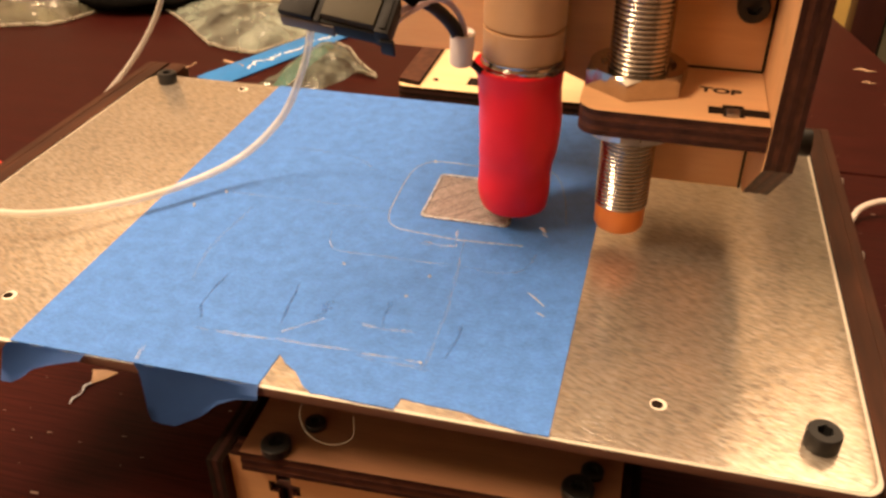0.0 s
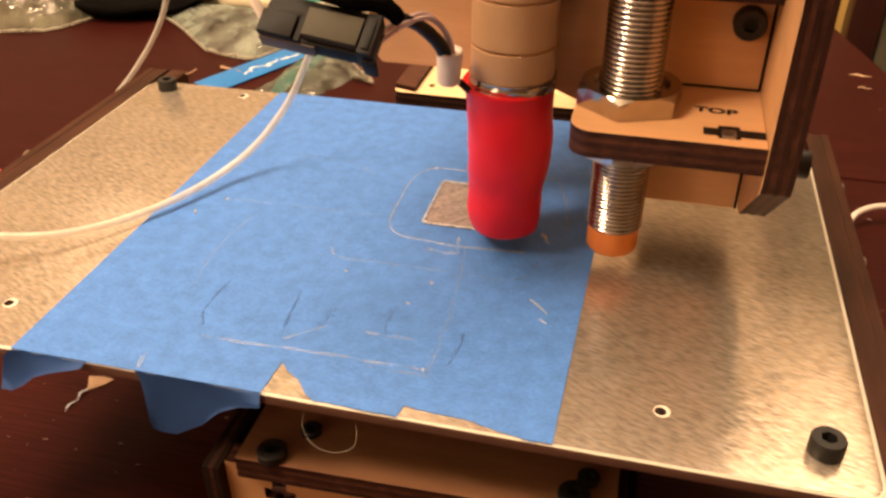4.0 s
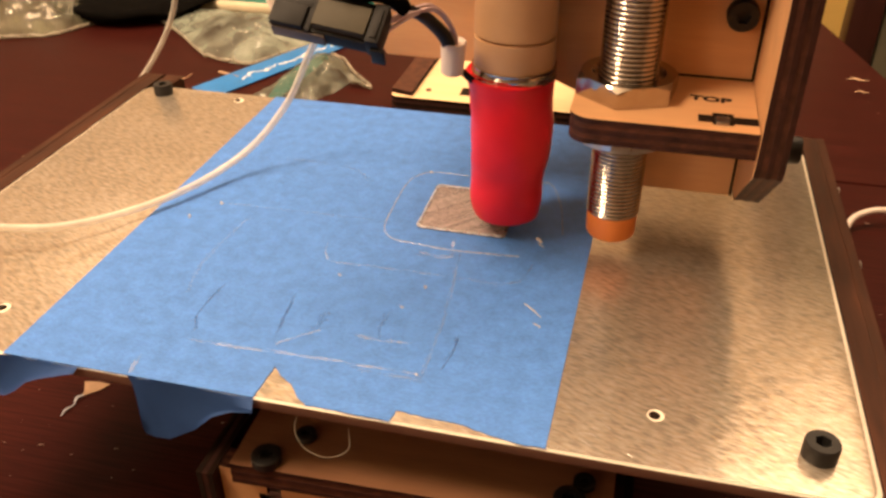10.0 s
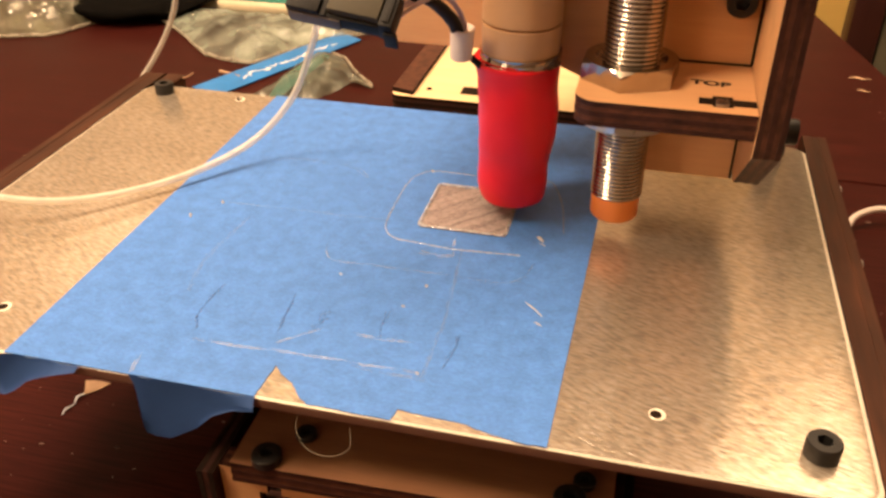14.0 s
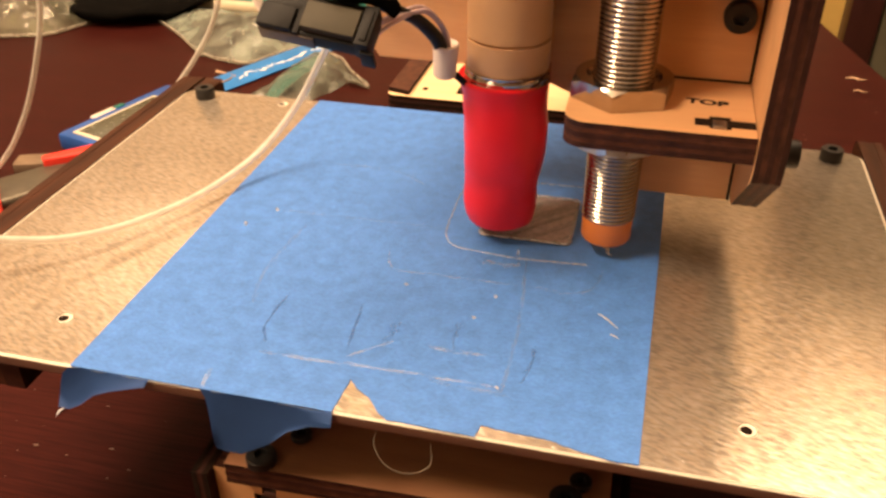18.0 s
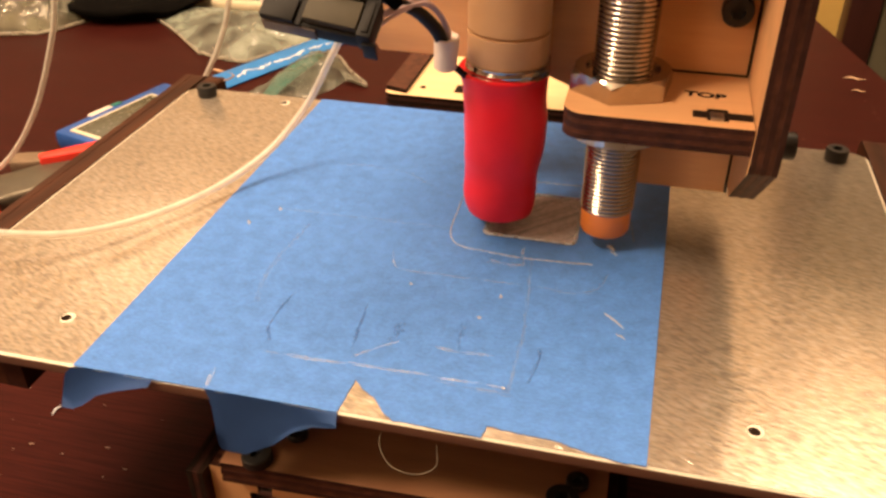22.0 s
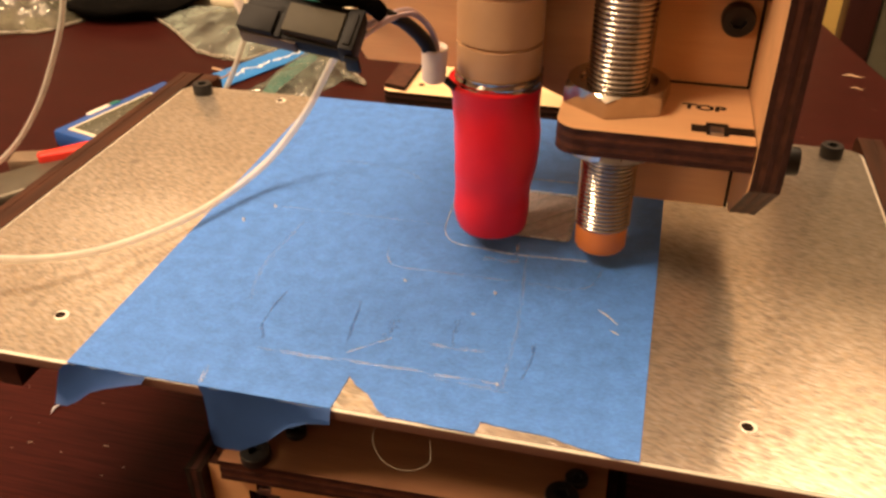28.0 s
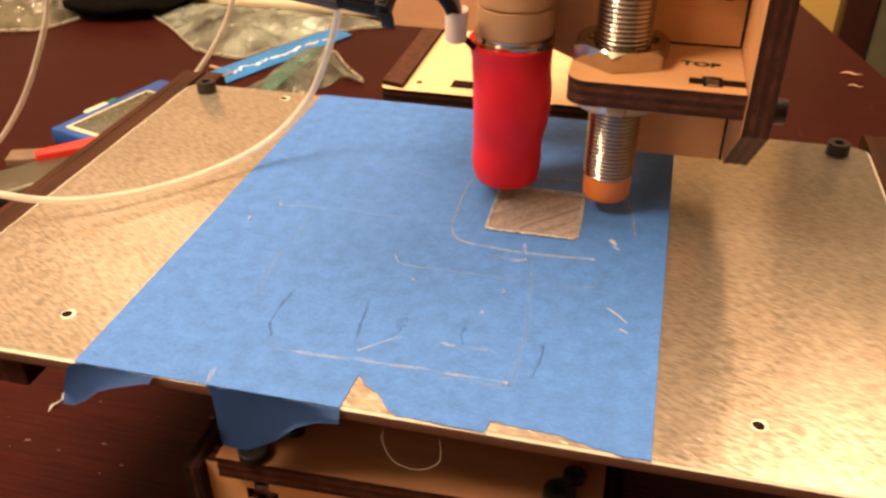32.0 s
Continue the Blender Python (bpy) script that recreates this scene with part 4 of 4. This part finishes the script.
    box(bm, -10.7, -3.5, -5.4, -0.3, 1.0, 2.6, 0.2, 0, m)
    box(bm, -10.2, -2.7, -0.2, 1.3, 1.0, 1.9, 0.2, 0, m)
    box(bm, -3.3, -1.9, -5.5, 1.6, 1.0, 1.8, 0.15, 0, m)
    box(bm, 9.9, 12.9, -5.5, 3.6, -2.6, 2.8, 0.25, 0, m)
    box(bm, 10.6, 12.2, -4.6, 2.4, 2.6, 3.2, 0.2, 0, m)
    plug = part("plug", bm, PLASTIC, t, "black plastic wire plug")
    bm = bmesh.new()
    box(bm, -1.6, 9.7, -4.5, 1.7, 1.2, 3.3, 0.2, 0, m)
    part("plug_latch", bm, PAD, plug, "grey-brown latch pad")
    bm = bmesh.new()
    box(bm, -10.5, 1.2, -5.75, -5.25, -2.5, 0.9, 0.15, 0, m)
    part("plug_side", bm, PLUGSIDE, plug, "worn tan lower side, lightened where lit")
    bm = bmesh.new()
    box(bm, 11.0, 14.0, -6.2, -5.2, -4.4, 0.6, 0.3, 0, m)
    part("plug_flap", bm, PLASTIC, plug, "black end flap")
    bm = bmesh.new()
    tube(bm, [m @ Vector(p) for p in ((-9, 11.5, 2), (-4, 8.2, 3.0), (1, 6.4, 3.6), (6, 5.8, 3.8), (10, 6.0, 2.8), (13, 6.2, 1.4), (15, 6.2, -1.5))], [2.0, 2.7, 3.0, 2.9, 2.3, 1.7, 1.5], 14, 6)
    for v in bm.verts:
        v.co += noise.noise_vector(Vector(v.co) * 0.35) * 0.5
    part("taped_cable", bm, BLACKCLOTH, plug, "black taped cable bundle", smooth=True)
    bm = bmesh.new()
    revolve(bm, [(2.4, -4.2), (2.7, -3.9), (3.0, 3.8), (2.8, 4.0), (2.4, 3.2)], 28, at(50.4, 96, 51.2, 6, 4, 0))
    sleeve = part("sleeve", bm, WHITE, t, "white plastic sleeve", smooth=False)
    bm = bmesh.new()
    tube(bm, [(18.5, 70, 67.5), (16.8, 71, 70.5), (14, 72.5, 75), (9, 76, 83)], [0.9, 1.2, 1.2, 1.1], 8, 6, 0.6)
    part("flat_lead", bm, WHITE, plug, "flat cream lead")
    for pts in ([(41.4, 70, 66.4), (43.1, 76, 66.6), (44.8, 82, 66.4), (47.3, 88, 65.5), (49.6, 93, 61.3), (50.7, 95.5, 56), (50.8, 96, 51)],
                [(41, 70, 65.6), (43.4, 76, 66.0), (45.4, 82, 65.7), (48.4, 88.5, 64.6), (50.4, 93, 60.3), (51.4, 95.5, 55.5), (51.2, 96, 51)],
                [(41.0, 70, 63.6), (43.6, 76, 65.1), (45.8, 83, 65.2), (47.9, 88.6, 64.2), (50.0, 93, 60.0), (50.4, 96.4, 55), (50, 96.4, 51)]):
        bm = bmesh.new()
        tube(bm, pts, 0.42, 8, 6)
        part("thin_wire", bm, LILAC, plug, "thin pale lilac wire")
    bm = bmesh.new()
    tube(bm, [(38.4, 76, 71.4), (41.4, 78, 68.3), (44.8, 83, 65.4), (46.8, 88.4, 61.9), (49.1, 93.4, 56.7), (49.8, 96, 52)], [0.9, 1.0, 1.3, 1.5, 1.6, 1.6], 12, 6)
    part("thick_cable", bm, PLASTIC, plug, "thick black cable")
    bm = bmesh.new()
    tube(bm, [(50.5, 96.2, 49), (52.6, 97.6, 46.8), (54.6, 98.6, 44.6)], 0.85, 10, 6)
    part("lead_end", bm, PLASTIC, sleeve, "black lead entering the cap")
    return t


head = print_head()


# ---- clear filament hanging in loose loops ----
def strand(name, pts, r, origin, label):
    bm = bmesh.new()
    tube(bm, pts, r, 12, 8)
    return tagged(part(name, bm, FILAMENT, None, origin=origin, smooth=True), label, "filament", "loops of clear filament")


loop_front = strand("filament_strand", [(-100, 42.6, 25), (-74.6, 56.2, 12.4), (-51.7, 70.2, 5.2), (-33.5, 93.4, 3.0), (-20.0, 116.4, 6.6), (-8.4, 125.9, 19.3), (2.3, 123, 37.8), (11.5, 114, 53.3), (21, 100, 70)], 1.05,
                    (-8.4, 125.9, 19.3), "clear filament strand curving from the plug low over the bed")
loop_back = strand("filament_strand", [(-100, 226, 46), (-106, 230, 15.1), (-122.2, 230, -11.2), (-147.7, 226, -38), (-175, 218, -58), (-205, 205, -72), (-245, 190, -78)], 1.2,
                   (-120, 230, -10), "clear filament loop hanging behind the bed")
loop_side = strand("filament_strand", [(-120, 196, 45), (-125.9, 200, 20.3), (-135.6, 200, -1.2), (-154.8, 200, -30.7), (-178.6, 198, -55), (-215, 192, -74)], 1.2,
                   (-140, 200, -10), "clear filament loop hanging beside the bed")


# ---- things lying on the table ----
def crumpled(name, outline, height, label, category, seed, z=TZ, folds=0.02, seam=None, film=None):
    """A crumpled film pouch: a wrinkled skin over an uneven rim, with a welded seam along part of the rim."""
    c = Vector((sum(p[0] for p in outline) / len(outline), sum(p[1] for p in outline) / len(outline), 0))
    t = thing(name, (c.x, c.y, z), label, category)
    n, rings_n = 150, 44
    pts = curve_points([(x, y, 0) for x, y in outline + outline[:1]], 24)
    pts = [pts[int(k * (len(pts) - 1) / n)] for k in range(n)]

    def skin(p, f):
        q = Vector((p.x * folds, p.y * folds, seed))
        q += 0.8 * noise.noise_vector(q * 0.7)
        w = 1 - abs(noise.noise(q)) * 1.7
        w2 = 1 - abs(noise.noise(q * 2.3 + Vector((5, 1, 3)))) * 1.8
        w3 = 1 - abs(noise.noise(q * 5.1 + Vector((2, 7, 1)))) * 1.8
        hgt = height * (1 - (1 - f) ** 2) * (0.35 + 0.4 * w + 0.22 * w2) + height * 0.10 * w3 * min(1, 4 * f)
        return z + 0.5 + max(0, hgt)

    bm = bmesh.new()
    rings = []
    for j in range(rings_n + 1):
        f = j / rings_n
        rings.append([bm.verts.new((p.x, p.y, skin(p, f))) for p in (c.lerp(q, 1 - f * 0.97) for q in pts)])
    for a, b in zip(rings, rings[1:]):
        for k in range(n):
            bm.faces.new((a[k], a[(k + 1) % n], b[(k + 1) % n], b[k]))
    bm.faces.new(rings[-1])
    part("film", bm, film or BAG, t, smooth=True)
    if seam:
        bm = bmesh.new()
        i0, i1 = (int(v * n) for v in seam)
        tube(bm, [(pts[k % n].x, pts[k % n].y, z + 2.0 + 1.6 * noise.noise(Vector((k * 0.2, seed, 0)))) for k in range(i0, i1, 3)], 0.75, 6, 3, 1.6)
        part("seam", bm, SEAM, t, "pale welded seam", smooth=True)


crumpled("plastic_bag", [(-430, 385), (-356, 408), (-324, 422), (-312, 445), (-300, 468), (-275, 500), (-270, 560), (-330, 620), (-460, 600), (-540, 470)], 40, "crumpled clear plastic bag lying on the table", "plastic bag", 3, folds=0.028, seam=(0.02, 0.34), film=BAGDARK)
crumpled("plastic_bag", [(-272, 476), (-235, 446), (-201, 413), (-191, 408), (-161, 402), (-143, 430), (-128, 457), (-106, 474), (-82, 488), (-92, 497), (-150, 501), (-225, 501), (-265, 496)], 12, "crumpled clear plastic bag with a pale seam", "plastic bag", 7, folds=0.045, seam=(0.0, 0.66))
crumpled("plastic_wrap", [(-137, 346), (-131, 372), (-130, 403), (-122, 432), (-103, 424), (-88, 404), (-69, 381), (-84, 387), (-90, 370), (-106, 346)], 12, "small piece of crumpled clear wrap", "plastic wrap", 12, folds=0.05, seam=(0.35, 0.72), film=WRAP)


# dark lump added to fill the dark gap between the bags
def gap_lump():
    t = thing("dark_lump", (-300, 502, TZ), "soft dark lump added in the gap between the plastic bags", "pouch")
    bm = bmesh.new()
    bmesh.ops.create_icosphere(bm, subdivisions=4, radius=1)
    for v in bm.verts:
        v.co = Vector((-300 + v.co.x * 66, 502 + v.co.y * 58, TZ + 10 + v.co.z * 10 + 4 * noise.noise(Vector(v.co) * 2.5)))
        v.co.z = max(v.co.z, TZ + 0.1)
    part("fabric", bm, BLACKCLOTH, t, smooth=True)


gap_lump()


def pouch():
    t = thing("teal_pouch", (-140, 560, TZ), "teal pouch with a cream edge behind the bags", "pouch")
    bm = bmesh.new()
    box(bm, -258, -60, 503, 640, TZ, TZ + 8, 2.5)
    part("border", bm, CREAM, t, "cream border", smooth=True)
    bm = bmesh.new()
    box(bm, -240, -64, 508, 630, TZ + 7.4, TZ + 8.6, 0.5)
    part("panel", bm, TEAL, t, smooth=True)


pouch()


def teal_wrapper():
    t = thing("teal_wrapper", (-117, 385, TZ), "folded teal plastic wrapper strip", "wrapper")
    bm = bmesh.new()
    tube(bm, [(-121, 350, TZ + 2), (-119, 370, TZ + 5), (-116, 390, TZ + 6), (-113, 416, TZ + 5)], [4, 6, 6, 4], 10, 6, 0.3)
    part("teal_band", bm, TEAL, t, smooth=True)


teal_wrapper()


def printed_strip():
    t = thing("printed_strip", (-147, 390, TZ), "blue printed paper strip with white marks", "paper strip")
    m = Matrix.Translation((-136, 416, TZ + 1.6)) @ pose(0, 0, 0, 4, 0, 65.2)
    bm = bmesh.new()
    box(bm, -74, 56, -10, 10, -0.4, 0.4, 0.2, 0, m)
    part("strip", bm, STRIPBLUE, t)
    rnd = random.Random(4)
    for x in (-44, -37, -29, -20, -13, -6, 3, 9, 18, 25, 33):
        bm = bmesh.new()
        y, w = rnd.uniform(-3, 2), rnd.uniform(0.7, 1.8)
        tube(bm, [m @ Vector((x + rnd.uniform(-1.5, 1.5) + 2.2 * k * w, y + rnd.uniform(-2.2, 2.2), 0.5)) for k in range(4)], [0.4, 1.1 * w, 0.9 * w, 0.4], 6, 4, 0.2)
        part("white_mark", bm, STRIPWHITE, t, "white print mark")


printed_strip()


def gauge():
    t = thing("digital_gauge", (-180, 295, TZ), "blue digital gauge with a grey screen and cream bezel", "gauge")
    m = Matrix.Translation((-204, 262, TZ)) @ pose(0, 0, 0, 0, 0, 73.8)
    bm = bmesh.new()
    box(bm, 0, 80, -44, 0, 0, 10, 2.2, 0, m)
    body = part("body", bm, BLUEP, t)
    bm = bmesh.new()
    box(bm, 4, 62, -37, -8, 9.6, 10.8, 0.5, 0, m)
    part("bezel", bm, BEZEL, body, "cream bezel")
    bm = bmesh.new()
    box(bm, 6.4, 59.6, -34.6, -10.4, 10.4, 11.0, 0.1, 0, m)
    part("screen", bm, LCD, body, "dark grey screen")
    bm = bmesh.new()
    box(bm, 23, 38, -3.6, 0.4, 6, 10.6, 0.6, 0, m)
    part("white_label", bm, WHITE, body, "white label")
    bm = bmesh.new()
    box(bm, 39, 45, -3.4, 0.3, 6, 10.5, 0.5, 0, m)
    part("teal_button", bm, TEAL, body, "small teal button")


gauge()


def cutters():
    t = thing("cutting_pliers", (-185, 215, TZ), "grey pliers with red rubber grips", "pliers")
    m = Matrix.Translation((-186, 210, TZ)) @ pose(0, 0, 0, 0, 0, 52)
    bm = bmesh.new()
    box(bm, -34, 34, -13, 13, 1, 10, 2.5, 0, m)
    part("jaw", bm, TOOLGREY, t, "flat grey steel jaws", smooth=True)
    bm = bmesh.new()
    g = Matrix.Translation((-174, 240, TZ + 8)) @ pose(0, 0, 0, 0, 0, 42)
    for v in box(bm, -18, 24, -6, 6, 0, 6, 1.2, 0):
        v.co.y *= 0.35 + 0.65 * min(1, (v.co.x + 20) / 20)
        v.co = g @ v.co
    part("grip", bm, REDGRIP, t, "red rubber grip", smooth=True)
    bm = bmesh.new()
    tube(bm, [(-214, 216, TZ + 7), (-207, 209, TZ + 8), (-197, 196, TZ + 9), (-184, 180, TZ + 9), (-160, 158, TZ + 9)], [2.5, 6, 7.5, 8, 8], 14, 6, 0.8)
    part("grip", bm, REDGRIP, t, "red rubber grip", smooth=True)


def scrap_block():
    t = thing("wood_offcut", (-204, 241, TZ), "small tan wooden offcut lying by the pliers", "wood offcut")
    bm = bmesh.new()
    box(bm, -9, 9, -6, 6, 0, 5, 0.8, 0, Matrix.Translation((-204, 241, TZ)) @ pose(0, 0, 0, 0, 0, 20))
    part("offcut", bm, OFFCUT, t)
    t = thing("red_marker", (-168, 275, TZ), "small red cap lying beside the gauge", "cap")
    bm = bmesh.new()
    tube(bm, [(-166, 268, TZ + 12.6), (-164, 275, TZ + 13), (-160, 284, TZ + 13)], [1.4, 2.0, 2.0], 12, 5)
    part("red_cap", bm, REDGRIP, t, smooth=True)


scrap_block()
cutters()


def far_corner():
    bm = bmesh.new()
    box(bm, 360, 402, 1180, 1225, -830, 900, 4)
    tagged(part("door_post", bm, DARKWOOD, None, origin=(381, 1200, -830)), "dark brown wooden post by the wall", "post")
    bm = bmesh.new()
    box(bm, 404, 1500, 1190, 1250, -830, 500, 8)
    tagged(part("cloth_screen", bm, GREYGREEN, None, origin=(1000, 1200, -830)), "grey-green cloth covered panel", "panel")


far_corner()


def small_litter():
    bm = bmesh.new()
    tube(bm, [(190, 268, TZ + 1.6), (196, 277, TZ + 6), (208, 282, TZ + 8), (222, 280, TZ + 4), (236, 270, TZ + 1.6), (250, 262, TZ + 1.6)], 1.5, 10, 6)
    tagged(part("white_cable", bm, WHITE, None, origin=(210, 275, TZ), smooth=True), "thin white cable lying on the table", "cable")
    bm = bmesh.new()
    o = [(-84.4, 100), (-79.5, 101), (-74.7, 100.7), (-76.5, 97.4), (-80.9, 93), (-82, 96)]
    lo, hi = [bm.verts.new((x, y, TZ + 0.1)) for x, y in o], [bm.verts.new((x, y, TZ + 0.5)) for x, y in o]
    bm.faces.new(hi), bm.faces.new(list(reversed(lo)))
    for k in range(len(o)):
        bm.faces.new((lo[k], lo[(k + 1) % len(o)], hi[(k + 1) % len(o)], hi[k]))
    tagged(part("paper_scrap", bm, SCRAP, None, origin=(-78, 95, TZ)), "torn tan paper scrap on the table", "scrap")
    bm = bmesh.new()
    tube(bm, [(-80.5, 93.4, TZ + 0.8), (-81.6, 91, TZ + 1.2), (-81, 88, TZ + 0.7), (-82.2, 85, TZ + 0.9), (-82, 82.4, TZ + 0.4)], [0.3, 0.45, 0.15, 0.4, 0.08], 7, 5, 0.6)
    tagged(part("paper_wisp", bm, STRIPWHITE, None, origin=(-81, 88, TZ), smooth=True), "torn white paper wisp beside the tan scrap", "scrap")
    bm = bmesh.new()
    tube(bm, [(-173, 384, TZ + 1.2), (-168, 382, TZ + 1.4), (-162, 380, TZ + 1.4), (-156, 377, TZ + 1.2)], 1.2, 8, 6)
    tagged(part("thin_stick", bm, SCRAP, None, origin=(-160, 380, TZ), smooth=True), "thin tan stick lying by the paper strip", "stick")
    for x, y, w in ((219, 468, 1.0), (221, 447, 0.6)):
        bm = bmesh.new()
        tube(bm, [(x, y, TZ + 0.5), (x + 5 * w, y + 1.5, TZ + 0.7), (x + 9 * w, y - 0.5, TZ + 0.6), (x + 14 * w, y + 1, TZ + 0.4)], [0.3, 1.6 * w, 1.1 * w, 0.2], 7, 5, 0.3)
        tagged(part("paper_shred", bm, SCRAP, None, origin=(x, y, TZ)), "small pale paper shred lying on the table", "scrap", "shreds on the table")
    bm = bmesh.new()
    tube(bm, [(32.5, 30, -3.4), (31.8, 27, -6.5), (34.5, 25, -10), (39.5, 24.5, -11), (44, 25.4, -8.6), (43.6, 28, -5)], 0.06, 6, 6)
    ob = part("plastic_thread", bm, SEAM, None, origin=(38, 27, -3.2))
    return tagged(ob, "thin clear plastic thread curling under the bed edge", "plastic thread")


thread = small_litter()


def dust():
    rnd = random.Random(21)
    bm = bmesh.new()
    for k in range(190):
        x, y = rnd.uniform(-190, -15), rnd.uniform(15, 160)
        if k > 120:
            x, y = rnd.uniform(150, 240), rnd.uniform(120, 460)
        r = rnd.choice((0.1, 0.12, 0.15, 0.2)) if k % 12 else rnd.uniform(0.3, 0.45)
        tube(bm, [(x, y, TZ + 0.15), (x + rnd.uniform(-2, 2) * r * 4, y + rnd.uniform(-1, 1) * r * 2, TZ + 0.2)], r, 5, 1, 0.5, smooth_path=False)
    return tagged(part("dust_specks", bm, DUST, None, origin=(0, 100, TZ)), "pale dust specks and shavings scattered on the table", "dust", kind="stuff")


dust()


# ---- what moves ----
def motions():
    def key(ob, fx, fy):
        o = ORIGIN[ob]
        walk(ob, [(t, pose((o.x + fx * b) * MM, (o.y + fy * h) * MM, o.z * MM)) for t, b, h in TRAVEL])

    for ob in (bed, tape, square, skirt, thread, *crumb_list):
        key(ob, 1, 0)
    key(head, 0, 1)
    o = ORIGIN[loop_front]
    # slow drift of the hanging loop: seconds, x, y, z, lean, turn; it also sways with the head
    drift = [(0, 3, -16, 0.5, 3, -12), (1, 1, -6, 0, 0, -9), (2, 1, -10, 0, 3, -8), (3, -1, 3, 0, 1, 3), (6, 0, -4, 0, -1, -8), (7, -0.7, 2, 0.6, 2, 6), (8, -1, 6, 0, 0.5, 6), (9, -0.8, -1, 0.2, 2, 3.6), (10, -0.3, 1, 0, 0, 1.5),
             (11, 0, -1, 0, -0.5, -3), (12, -0.3, 0.6, 0, -0.6, -1.5), (13, 0, 0, 0, 0, 0), (14, 0.5, 1.4, 0, -0.8, -4), (17, 1.6, 6, 0, -1, 2), (18, 4.6, 0.6, 0, 1.3, 5), (19, 4.3, 0.4, 0, 0.8, 5), (20, 4.5, 1, 0.3, 2, 10), (21, 8.6, -1.6, 0, 1.6, 6),
             (22, 9, -0.8, 0, 0.6, 3.4), (23, 8, -1, 0, 1.6, 4.4), (24, 9, -3, 0, 1.6, 3.4), (25, 10, -3, 0, 0.8, 4), (28, 11.2, -5, 0, 1.5, 3), (29, 11.6, -5.2, 0, -2, -9), (30, 12.8, -8.6, 0, -2, -9), (31, 12.6, -7.2, 0, -2, -7), (32, 11.2, -3, 0, -1.8, -2.4)]
    rows = []
    for t, b, h in TRAVEL:
        d = [float(np.interp(t, [r[0] for r in drift], [r[k] for r in drift])) for k in (1, 2, 3, 4, 5)]
        h -= 0.4
        rows.append((t, pose((o.x + d[0] - 0.075 * h) * MM, (o.y + d[1] + 0.357 * h) * MM, (o.z + d[2]) * MM, 0, d[3] + 0.1 * h, d[4] - 0.427 * h)))
    walk(loop_front, rows)
    o = ORIGIN[loop_back]
    # seconds, x, lean
    shift = [(0, -4, -1), (2, -4, -1), (6, 4, -2), (10, 5, -2), (14, 5, -2), (17, 9, 0), (18, 26, -1), (19, 18, 0), (20, 20, -1), (22, 36, -9), (24, 38, -4), (25, 46, -4), (28, 48, -13), (29, 32, -3), (30, 35, -8), (32, 36, -1)]
    walk(loop_back, [(t, pose((o.x + x) * MM, o.y * MM, o.z * MM, 0, lean, 0)) for t, x, lean in shift])
    o = ORIGIN[loop_side]
    shift = [(0, -60, 0), (6, -56, 0), (13, -46, 0), (17, -40, 0), (18, -13, -6), (19, -20, -5), (20, -19, -6), (22, -6, -4), (24, -4, -7), (25, -1, -3), (28, -3, -1), (29, -8, -1), (30, -9, -1), (32, -9, 0)]
    walk(loop_side, [(t, pose((o.x + x) * MM, o.y * MM, o.z * MM, 0, lean, 0)) for t, x, lean in shift])


motions()
